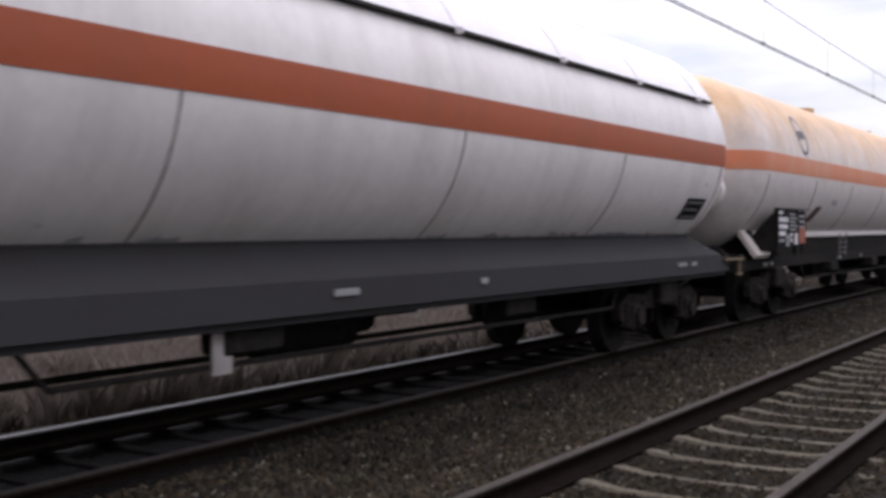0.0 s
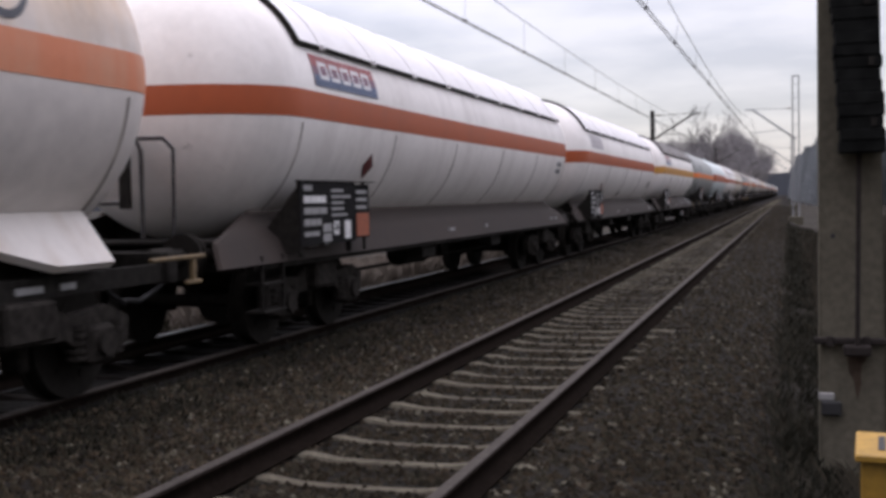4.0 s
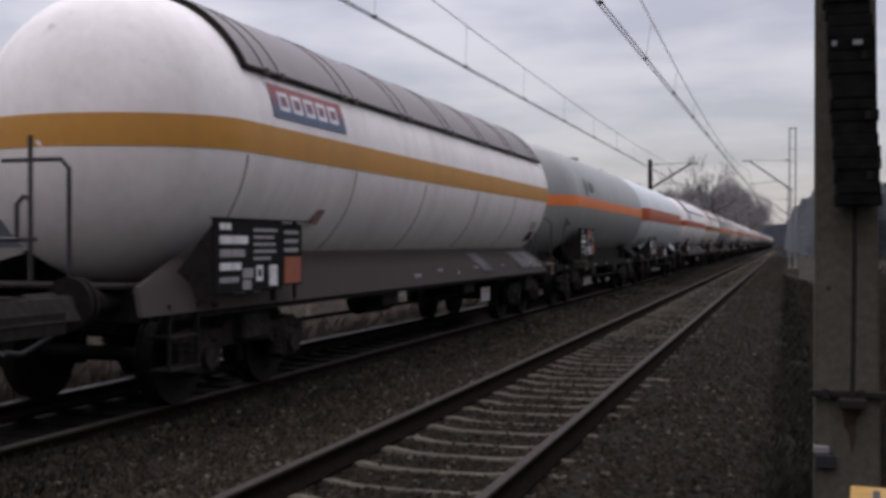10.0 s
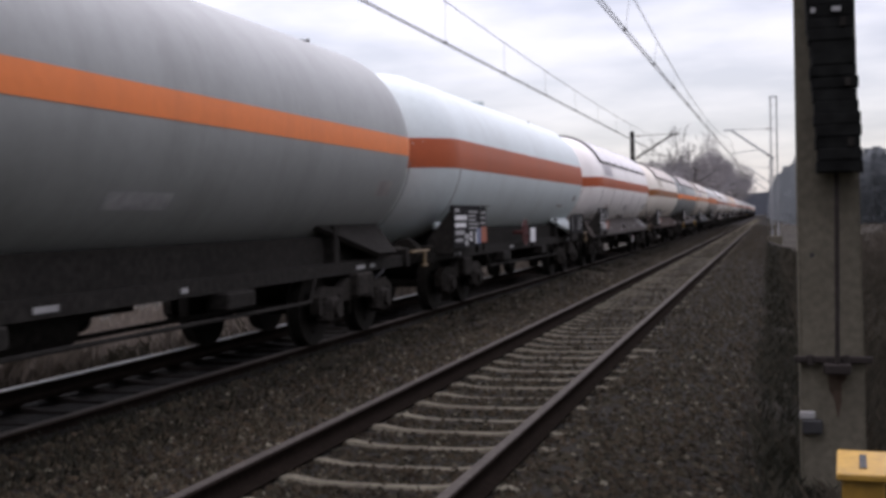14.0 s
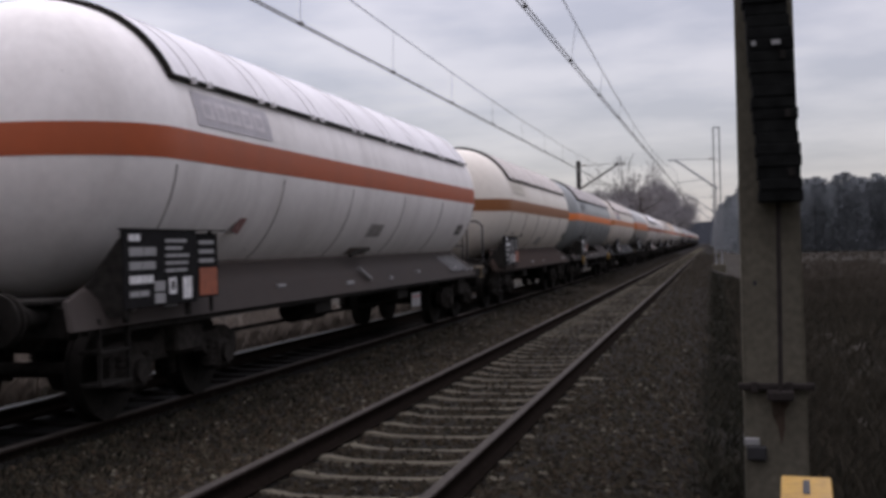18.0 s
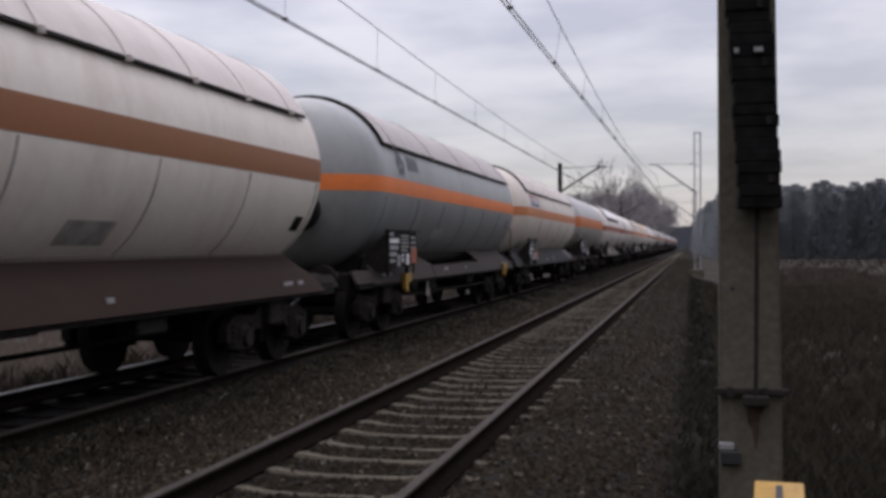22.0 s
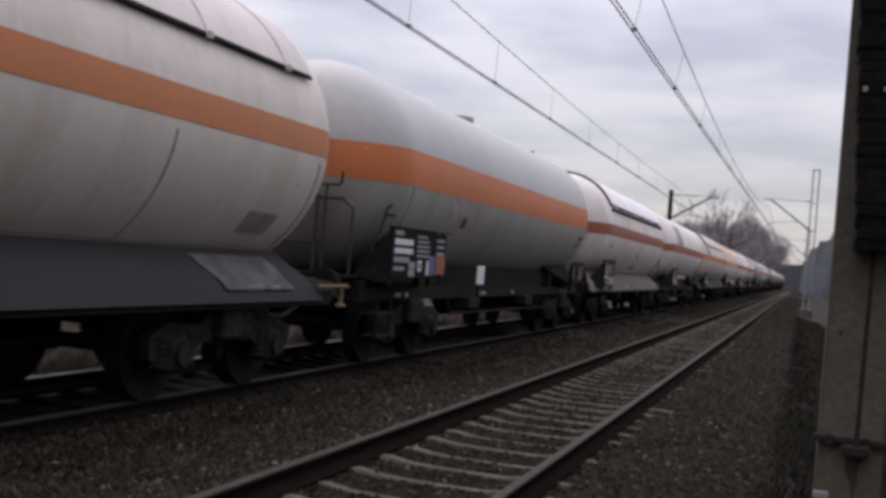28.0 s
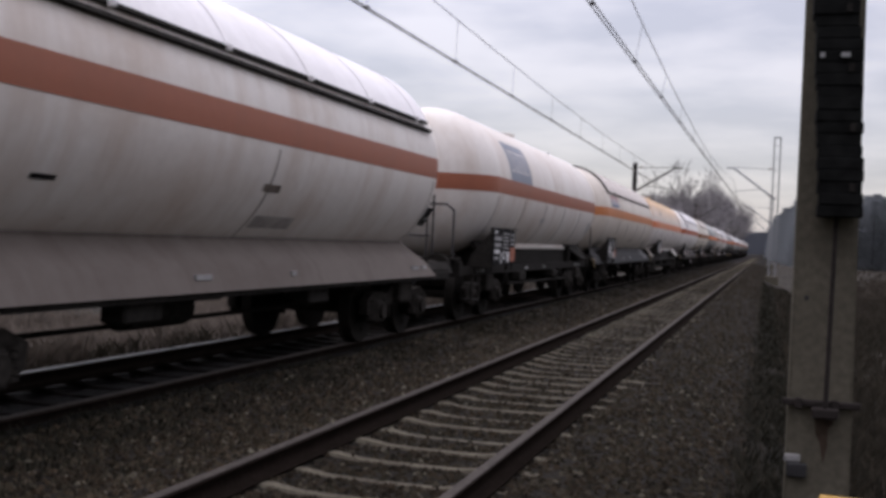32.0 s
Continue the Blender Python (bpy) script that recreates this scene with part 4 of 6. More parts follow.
def bogie_meshes():
    """Meshes of one two-axle bogie round its own centre: side frame, springs, bolster, wheelset."""
    out = {}
    bm = bmesh.new()
    x = 1.02
    prism(bm, [(-1.32, 0.62), (-1.30, 0.42), (-1.12, 0.34), (-0.72, 0.36), (-0.50, 0.52), (0.50, 0.52), (0.72, 0.36), (1.12, 0.34), (1.30, 0.42), (1.32, 0.62), (1.05, 0.74), (0.55, 0.70), (0.35, 0.80), (-0.35, 0.80), (-0.55, 0.70), (-1.05, 0.74)], "x", x - 0.06, x + 0.06)
    out["side_frame"] = mesh_of("side_frame", bm, M["bogie"], 35)
    bm = bmesh.new()
    box(bm, -1.2, 1.2, -0.28, 0.28, 0.55, 0.86, 0.03)
    out["bolster"] = mesh_of("bolster", bm, M["bogie"], 35)
    bm = bmesh.new()
    box(bm, x - 0.10, x + 0.12, -0.17, 0.17, 0.28, 0.60, 0.04)
    rod(bm, (x + 0.12, 0, 0.46), (x + 0.17, 0, 0.46), 0.11, 14)
    out["axle_box"] = mesh_of("axle_box", bm, M["bogie"], 35)
    bm = bmesh.new()
    for k in range(5):
        rod(bm, (x + 0.02, 0, 0.34 + 0.06 * k), (x + 0.02, 0, 0.375 + 0.06 * k), 0.085, 12)
    rod(bm, (x + 0.02, 0, 0.33), (x + 0.02, 0, 0.64), 0.05, 8)
    out["coil_spring"] = mesh_of("coil_spring", bm, M["bogie"], 35)
    bm = bmesh.new()
    box(bm, x - 0.4, x - 0.2, -0.06, 0.06, 0.28, 0.62, 0.02)
    out["brake_block"] = mesh_of("brake_block", bm, M["bogie"], 35)
    bm = bmesh.new()
    rod(bm, (-0.95, 0, 0), (0.95, 0, 0), 0.075, 12)
    for s in (-1, 1):
        rod(bm, (s * 0.69, 0, 0), (s * 0.83, 0, 0), WHEEL_R, 36)
        rod(bm, (s * 0.665, 0, 0), (s * 0.69, 0, 0), WHEEL_R + 0.028, 36)
        rod(bm, (s * 0.83, 0, 0), (s * 0.86, 0, 0), 0.16, 18)
        for k in range(6):
            a = k * math.pi / 3
            rod(bm, (s * 0.83, 0.29 * math.cos(a), 0.29 * math.sin(a)), (s * 0.842, 0.29 * math.cos(a), 0.29 * math.sin(a)), 0.035, 8)
    out["wheelset"] = mesh_of("wheelset", bm, M["wheel"], 35)
    return out


BOGIE = bogie_meshes()


def put(name, mesh, parent, m=None, label=""):
    ob = new(name, mesh)
    ob.parent = parent
    if m is not None:
        ob.matrix_basis = m
    return tagged(ob, label) if label else ob


def add_bogie(w, yc):
    b = put("bogie", BOGIE["bolster"], w, pose(0, yc, 0), "two-axle bogie caked in dark grime")
    for rz in (0, 180):
        put("side_frame", BOGIE["side_frame"], b, pose(0, 0, 0, 0, 0, rz))
        for dy in (-0.9, 0.9):
            put("axle_box", BOGIE["axle_box"], b, pose(0, dy * (1 if rz == 0 else 1), 0, 0, 0, rz))
            for e in (-0.24, 0.24):
                put("coil_spring", BOGIE["coil_spring"], b, pose(0, dy + e, 0, 0, 0, rz))
            put("brake_block", BOGIE["brake_block"], b, pose(0, dy - 0.55 if dy > 0 else dy + 0.55, 0, 0, 0, rz))
    for dy in (-0.9, 0.9):
        ws = new("wheelset", BOGIE["wheelset"])
        ws.parent = w
        ws.matrix_parent_inverse = pose(0, yc + dy, WHEEL_R)
        WHEELSETS.append(ws)


def side_plate(rows, sd, thick=0.05):
    """Folded plate; rows from its top down: half width, height, where it begins and ends along the wagon."""
    bm = bmesh.new()
    loops = [[[bm.verts.new((sd * (x - d), y, z)) for y in (ya, yb)] for x, z, ya, yb in rows] for d in (0.0, thick)]
    for o, i in zip(loops[0], loops[0][1:]):
        bm.faces.new((o[0], o[1], i[1], i[0]))
    for o, i in zip(loops[1], loops[1][1:]):
        bm.faces.new((o[0], i[0], i[1], o[1]))
    ring = [[g[0] for g in lp] + [g[1] for g in lp[::-1]] for lp in loops]
    n = len(ring[0])
    for k in range(n):
        bm.faces.new((ring[0][k], ring[1][k], ring[1][(k + 1) % n], ring[0][(k + 1) % n]))
    bmesh.ops.recalc_face_normals(bm, faces=bm.faces)
    return bm


def add_underframe(w, L, y0, y1, s):
    mat = M[s.get("skirt", "skirt")]
    full = s.get("full_skirt", True)
    zb = 0.98
    if full:
        # folded plate from the tank's lower flank down to the sole bar; its ends slope down to a low apron
        f, slope = y0 + s.get("tip", -0.30), s.get("slope", 1.20)
        za = 1.43
        xa = math.sqrt(TANK_R ** 2 - (TANK_Z - za) ** 2)
        fx = 1.30 if s.get("bar_paint") else 1.22
        ya, yb = f, y1 + 0.10
        levels = [(xa + 0.02, za, ya, yb), ((xa + fx) / 2 + 0.01, 1.29, f - slope * 0.5, y1 + 0.24), (fx, 1.16, f - slope, y1 + 0.38), (1.33, zb - 0.06, f - slope - 0.1, y1 + 0.68)]
        for sd in (-1, 1):
            if s.get("cutout"):
                ca, cb = s["cutout"]
                low = [(fx + 0.012, 1.155, ca + 0.45, cb), (1.34, zb - 0.06, ca + 0.45, cb)]
                front = [(x, z, u, ca + 0.55 * (za - z) / 0.27 if z > 1.1 else ca + 0.5) for x, z, u, v in levels]
                rear = [(x, z, cb if z > 1.1 else cb - 0.01, v) for x, z, u, v in levels]
                for q in (front, rear, low):
                    part("skirt_plate", side_plate(q, sd), mat, w, "folded side plate below the tank")
            else:
                part("skirt_plate", side_plate(levels, sd), mat, w, "folded side plate below the tank")
            bm = side_plate([(fx - 0.01, 1.15, 0.42, f - slope + 0.02), (1.31, zb - 0.03, 0.42, f - slope - 0.08)], sd)
            part("front_apron", bm, mat, w, "low side plate before the tank end")
            bm = side_plate([(fx - 0.03, 1.12, y1 + 0.45, L - 0.45), (1.29, zb - 0.03, y1 + 0.66, L - 0.45)], sd)
            part("rear_apron", bm, M["frame"], w, "black sole plate behind the tank end")
            if sd > 0 and not s.get("bar_paint"):
                bm = bmesh.new()
                rc = TANK_R - 0.08
                arc = [(rc * math.sin(q), TANK_Z - rc * math.cos(q)) for q in [radians(-32 + 6.4 * k) for k in range(11)]]
                prism(bm, arc + [(1.0, 1.36), (0.9, 1.12), (-0.9, 1.12), (-1.0, 1.36)], "y", y0 + 0.02, y0 + 0.28)
                part("cradle_end", bm, M["frame"], w, "black saddle plate under the tank end")
            bm = bmesh.new()
            prism(bm, [(sd * px, pz) for px, pz in [(xa + 0.005, za + 0.025), (xa + 0.04, za + 0.012), (xa + 0.04, za - 0.015), (xa + 0.0, za - 0.015)]], "y", max(ya, y0 - 0.3), yb)
            part("skirt_rim", bm, M["skirt_white"] if s.get("pale_rim", True) else mat, w, "pale rim where the plate meets the tank")
    else:
        # cradles at both ends, open in the middle
        for ya, yb in ((y0 - 0.35, y0 + 2.3), (y1 - 2.3, y1 + 0.35)):
            for sd in (-1, 1):
                bm = bmesh.new()
                xa = math.sqrt(TANK_R ** 2 - (TANK_Z - 1.5) ** 2)
                out, inn = (ya + 0.3, yb - 0.2) if ya < y0 else (yb - 0.3, ya + 0.2)
                low = out + (inn - out) * 0.32
                face = [(xa, out, 1.5), (xa, inn, 1.5), (1.26, low, 1.10), (1.26, out, 1.10)]
                lo = [bm.verts.new((sd * x, y, z)) for x, y, z in face]
                hi = [bm.verts.new((sd * (x - 0.05), y, z - 0.05)) for x, y, z in face]
                bm.faces.new(lo)
                bm.faces.new(hi[::-1])
                for k in range(4):
                    bm.faces.new((lo[k], hi[k], hi[(k + 1) % 4], lo[(k + 1) % 4]))
                bmesh.ops.recalc_face_normals(bm, faces=bm.faces)
                part("cradle_plate", bm, M[s["cradle"]] if s.get("cradle") else M["frame"], w)
            for q in (ya + 0.6, yb - 0.75):
                bm = bmesh.new()
                box(bm, -1.05, 1.05, q, q + 0.15, 0.95, 1.5 if q < yb - 0.8 else 1.32, 0.02)
                part("saddle", bm, M["frame"], w)
        for sd in (-1, 1):
            bm = bmesh.new()
            prism(bm, [(sd * px, pz) for px, pz in [(0.82, 0.90), (0.90, 0.90), (0.90, 1.36), (0.82, 1.36)]], "y", y0 + 0.3, y1 - 0.3)
            part("side_girder", bm, M["frame"], w)
        if s.get("fascia"):
            bm = bmesh.new()
            xa = math.sqrt(TANK_R ** 2 - (TANK_Z - 1.44) ** 2)
            box(bm, xa - 0.02, xa + 0.05, y0 + 0.2, y1 - 0.2, 1.36, 1.46, 0.01)
            part("fascia_strip", bm, M[s["fascia"]], w)
    for sd in (-1, 1):
        bm = bmesh.new()
        xo = 1.30 if full else 1.10
        prism(bm, [(sd * px, pz) for px, pz in [(xo - 0.10, 1.02), (xo - 0.02, 1.02), (xo - 0.02, 0.86), (xo - 0.10, 0.86)]], "y", 0.62, L - 0.62)
        part("sole_bar", bm, mat if full and s.get("bar_paint") else M["frame"], w)
    bm = bmesh.new()
    box(bm, -0.32, 0.32, 0.6, L - 0.6, 0.84, 1.08, 0.01)
    part("centre_sill", bm, M["frame"], w)
    for ye, d in ((0.62, 1), (L - 0.62, -1)):
        bm = bmesh.new()
        box(bm, -1.14, 1.14, ye - 0.08, ye + 0.08, 0.84, 1.12, 0.015)
        part("headstock", bm, M["frame"], w)
        for sd in (-1, 1):
            bm = bmesh.new()
            rod(bm, (sd * 0.875, ye, 1.04), (sd * 0.875, ye - d * 0.36, 1.04), 0.10, 14)
            rod(bm, (sd * 0.875, ye - d * 0.30, 1.04), (sd * 0.875, ye - d * 0.56, 1.04), 0.075, 12)
            buf = part("buffer", bm, M["frame"], w)
            bm = bmesh.new()
            rod(bm, (sd * 0.875, ye - d * 0.56, 1.04), (sd * 0.875, ye - d * 0.60, 1.04), 0.22, 20)
            part("buffer_head", bm, M["wheel"], buf)
        bm = bmesh.new()
        tube(bm, [(0, ye, 1.0), (0, ye - d * 0.22, 0.98), (0.0, ye - d * 0.42, 0.86), (0, ye - d * 0.62, 0.84)], 0.04, 8)
        part("coupling", bm, M["frame"], w)
        bm = bmesh.new()
        tube(bm, [(0.32, ye, 0.9), (0.34, ye - d * 0.2, 0.72), (0.28, ye - d * 0.5, 0.6), (0.2, ye - d * 0.6, 0.62)], 0.025, 6)
        part("brake_hose", bm, M["rubber"], w)
    bc = s.get("bogie", 2.55)
    add_bogie(w, bc)
    add_bogie(w, L - bc)
    ym = L / 2
    bm = bmesh.new()
    rod(bm, (0.35, ym - 1.3, 0.68), (0.35, ym - 0.2, 0.68), 0.2, 16)
    part("air_reservoir", bm, M["frame"], w)
    bm = bmesh.new()
    rod(bm, (-0.3, ym + 0.4, 0.66), (-0.3, ym + 0.95, 0.66), 0.17, 16)
    rod(bm, (-0.3, ym + 0.9, 0.66), (-0.3, ym + 1.9, 0.66), 0.035, 8)
    part("brake_cylinder", bm, M["frame"], w)
    bm = bmesh.new()
    rod(bm, (0.2, bc + 1.2, 0.52), (0.2, L - bc - 1.2, 0.52), 0.028, 6)
    part("brake_rod", bm, M["frame"], w)
    if not full or s.get("plate"):
        bm = bmesh.new()
        tube(bm, [(1.12, bc + 1.5, 0.86), (1.14, bc + 1.7, 0.62), (1.14, L - bc - 1.7, 0.60), (1.12, L - bc - 1.5, 0.86)], 0.022, 6)
        part("truss_rod", bm, M["frame"], w)
    for yy in (ym - 2.2, ym + 1.6):
        bm = bmesh.new()
        box(bm, 0.95, 1.2, yy - 0.3, yy + 0.3, 0.68, 0.86, 0.02)
        part("valve_box", bm, M["frame"], w)
    if s.get("plate"):
        bm = bmesh.new()
        box(bm, 1.16, 1.18, ym - 2.6, ym - 2.42, 0.56, 0.86)
        part("changeover_plate", bm, M["label_shade"], w, "grimy changeover plate")
    # white stencilled marks along the sole bar
    xs = (1.325 if s.get("bar_paint") else 1.285) if full else 1.086
    for yy, ln in ((1.9, 0.22), (2.3, 0.12), (ym - 1.5, 0.3), (ym + 0.6, 0.12), (L - 2.6, 0.3), (L - 2.1, 0.18)):
        bm = bmesh.new()
        z = 1.06 if full else 0.93
        box(bm, xs - 0.02, xs + 0.006, yy, yy + ln, z - 0.025, z + 0.025)
        part("stencil_bar", bm, M["mark_grey"], w)


# handrails across the leading end: half-width offsets and heights of their bends
RAILS = {
    "single": (((-0.10, 2.24), (0.50, 2.24), (0.58, 2.16), (0.58, 1.2)), ((0.19, 1.2), (0.19, 2.45)), ((-0.53, 1.56), (0.25, 1.56)), ((0.05, 1.56), (0.05, 1.86), (0.12, 1.93), (0.19, 1.90))),
    "pair": (((0.02, 2.20), (0.46, 2.19), (0.57, 2.08), (0.55, 1.2)), ((0.06, 2.22), (0.14, 2.20), (0.20, 2.08), (0.20, 1.2)), ((-0.50, 1.56), (0.02, 1.56))),
    "double": (((-0.27, 1.2), (-0.27, 2.04), (-0.20, 2.11), (0.90, 2.13), (1.04, 2.02), (1.04, 1.2)), ((-0.23, 2.23), (0.46, 2.24), (0.55, 2.15), (0.55, 1.2)), ((0.66, 1.2), (0.66, 2.28)), ((-0.73, 1.56), (0.60, 1.56))),
}


def add_end_platform(w, L, y1, s):
    """Step and handrails at the end that leads, grips at the end that trails."""
    if s.get("railing", True):
        ye = 0.35
        bm = bmesh.new()
        box(bm, -1.05, 1.05, ye - 0.05, ye + 0.55, 1.14, 1.18, 0.008)
        part("end_platform", bm, M["frame"], w)
        kind = "double" if s.get("rails2") else s.get("rail", "single")
        for pts in RAILS[kind]:
            bm = bmesh.new()
            tube(bm, [(x, ye, z) for x, z in pts], 0.021, 6)
            part("handrail", bm, M["iron"], w, "bent black iron handrail")
        if kind == "pair":
            bm = bmesh.new()
            box(bm, -0.05, 0.07, ye - 0.03, ye + 0.03, 1.5, 2.22, 0.008)
            part("end_post", bm, M["frame"], w, "broad black end post")
        if s.get("tee"):
            for pts in (((0.35, ye, 2.29), (0.82, ye, 2.29), (0.86, ye, 2.33), (0.86, ye, 2.46)), ((1.28, ye + 0.1, 1.5), (1.28, ye + 0.45, 1.92), (1.28, ye + 0.5, 2.04), (1.28, ye + 0.66, 2.12), (1.28, ye + 0.82, 2.06), (1.28, ye + 0.86, 1.98)),
                        ((1.28, ye + 0.48, 1.98), (1.28, ye + 1.22, 2.0))):
                bm = bmesh.new()
                tube(bm, pts, 0.015, 6)
                part("grab_iron", bm, M["frame"], w, "bent black grab iron")
        for k, z in enumerate((0.42, 0.70)):
            bm = bmesh.new()
            box(bm, 1.12, 1.34, ye + 0.35, ye + 0.85, z, z + 0.03, 0.006)
            part("footstep", bm, M["frame"], w)
        for dy in (0.36, 0.82):
            bm = bmesh.new()
            box(bm, 1.29, 1.32, ye + dy, ye + dy + 0.03, 0.42, 1.0)
            part("step_hanger", bm, M["frame"], w)
    if s.get("yellow", True):
        runs = [(y1 + 0.42, y1 + 1.25)] + ([s["front_grip"]] if s.get("front_grip") else [])
        for ya, yb in runs:
            bm = bmesh.new()
            box(bm, 1.32, 1.37, ya, yb, 1.06, 1.095, 0.008)
            box(bm, 1.325, 1.365, yb - 0.22, yb - 0.15, 0.87, 1.06, 0.008)
            box(bm, 1.325, 1.37, yb - 0.30, yb - 0.07, 0.84, 0.875, 0.008)
            part("yellow_handle", bm, M["yellow_dull"], w, "grimy yellow painted handle on the end sill")


def add_logo(w, yl, kind):
    if kind in ("panel", "faded", "slate"):
        ln, za, zb = 1.85, 0.22, 0.57
        if kind == "slate":
            ln, za, zb = 1.95, 0.15, 0.93
        bm = bmesh.new()
        tank_patch(bm, yl, yl + ln, za, zb)
        lg = part("logo_panel", bm, M[{"panel": "logo_red", "faded": "logo_faded", "slate": "logo_slate"}[kind]], w, "rectangular sign panel on the tank")
        if kind == "panel":
            bm = bmesh.new()
            tank_patch(bm, yl, yl + ln, za, za + 0.13, 0.009, 3)
            part("panel_band", bm, M["blue_mark"], lg, "slate blue lower band")
            bm = bmesh.new()
            tank_patch(bm, yl, yl + ln, za + 0.13, za + 0.22, 0.009, 3)
            part("middle_band", bm, M["plum_mark"], lg, "faded plum middle band")
        for k in range(5):       # five pale open blocks in a row
            a = yl + ln * (0.085 + k * 0.17)
            bl, lo, hi = ln * 0.13, za + (zb - za) * 0.24, za + (zb - za) * 0.80
            bm = bmesh.new()
            for u0, u1, v0, v1 in ((a, a + 0.045, lo, hi), (a + bl - 0.045, a + bl, lo, hi), (a + 0.045, a + bl - 0.045, hi - 0.045, hi), (a + 0.045, a + bl - 0.045, lo, lo + 0.045)):
                tank_patch(bm, u0, u1, v0, v1, 0.011, 2)
            part("panel_block", bm, M["mark"] if kind == "panel" else M["logo_pale"], lg)
    elif kind == "plate":
        for k, (d, mat) in enumerate(((0.0, "label_cream"), (0.05, "plate_cream"))):
            bm = bmesh.new()
            tank_poly(bm, [(yl + 0.05 + d, 0.62 - d), (yl + 1.72 - d, 0.62 - d), (yl + 1.87 - d * 1.4, 0.49), (yl + 1.87 - d * 1.4, 0.39), (yl + 1.79 - d, 0.26 + d), (yl + 0.12 + d, 0.27 + d), (yl + d * 1.4, 0.40)], 0.007 + k * 0.003)
            plate = part("name_plate" if k == 0 else "plate_field", bm, M[mat], w if k == 0 else plate, "faded cream name plate" if k == 0 else "")
            if k == 0:
                first = plate
        for k in range(9):
            bm = bmesh.new()
            a = yl + 0.25 + k * 0.16
            tank_patch(bm, a, a + 0.09, 0.41 - 0.02 * (k % 3), 0.50 + 0.02 * (k % 2), 0.013, 2)
            part("lettering_bar", bm, M["label_cream"], first)
    elif kind == "trefoil":
        for pts in (((0.07, 0.61), (0.18, 0.62), (0.21, 0.53), (0.09, 0.42), (0.12, 0.34), (-0.02, 0.29), (-0.07, 0.40), (0.04, 0.48)),
                    ((0.23, 0.62), (0.33, 0.60), (0.46, 0.40), (0.40, 0.27), (0.31, 0.31), (0.26, 0.40), (0.22, 0.51)),
                    ((-0.01, 0.27), (0.16, 0.34), (0.37, 0.28), (0.37, 0.20), (0.28, 0.16), (0.17, 0.22), (0.05, 0.16))):
            bm = bmesh.new()
            tank_poly(bm, [(yl + u, v) for u, v in pts])
            part("emblem_piece", bm, M["logo_dark"], w, "dark painted emblem piece")
        for a in (0.68, 0.95, 1.23):      # three slim dark blocks after the emblem
            for u, lo, hi in ((0.0, 0.30, 0.56), (0.12, 0.30, 0.56)):
                bm = bmesh.new()
                tank_poly(bm, [(yl + a + u + 0.02, hi), (yl + a + u + 0.09, hi), (yl + a + u + 0.07, lo), (yl + a + u, lo)])
                part("emblem_block", bm, M["logo_dark"], w, "dark painted block")
    elif kind == "ring":
        for yy in (yl, yl + 10.9):
            bm = bmesh.new()
            n, grid = 28, []
            for r in (0.24, 0.29):
                row = []
                for i in range(n + 1):
                    a = 2 * math.pi * i / n
                    z = 0.55 + r * 1.2 * math.sin(a)
                    row.append((math.sqrt((TANK_R + 0.007) ** 2 - z * z), yy + r * math.cos(a), TANK_Z + z))
                grid.append(row)
            sheet(bm, grid)
            bmesh.ops.recalc_face_normals(bm, faces=bm.faces)
            ring = part("ring_emblem", bm, M["logo_dark"], w, "dark ring emblem")
            bm = bmesh.new()
            tank_patch(bm, yy - 0.18, yy + 0.18, 0.49, 0.63, 0.007, 2)
            part("emblem_bar", bm, M["logo_dark"], ring)


def flank_panel(w, ya, yb, za, zb, mat, rows=0, slant=0.0):
    """Label painted on the tank's flank, leaning a little, with plain bars for its lines."""
    bm = bmesh.new()
    R, n = TANK_R + 0.006, 4
    a0, a1 = math.asin(za / R), math.asin(zb / R)
    grid = []
    for j in range(n + 1):
        a = a0 + (a1 - a0) * j / n
        grid.append([(R * math.cos(a), y + slant * j / n, TANK_Z + R * math.sin(a)) for y in (ya, yb)])
    sheet(bm, grid)
    for f in bm.faces:
        f.normal_update()
        if f.normal.x < 0:
            f.normal_flip()
    lab = part("flank_label", bm, M[mat], w, "painted label panel on the tank flank")
    for k in range(rows):
        z = zb - (zb - za) * (k + 0.6) / rows
        bm = bmesh.new()
        tank_patch(bm, ya + 0.06, yb - 0.06 - 0.1 * (k % 2), z - 0.012, z + 0.012, 0.009, 1)
        part("label_line", bm, M["board" if mat != "board" else "mark_grey"], lab)


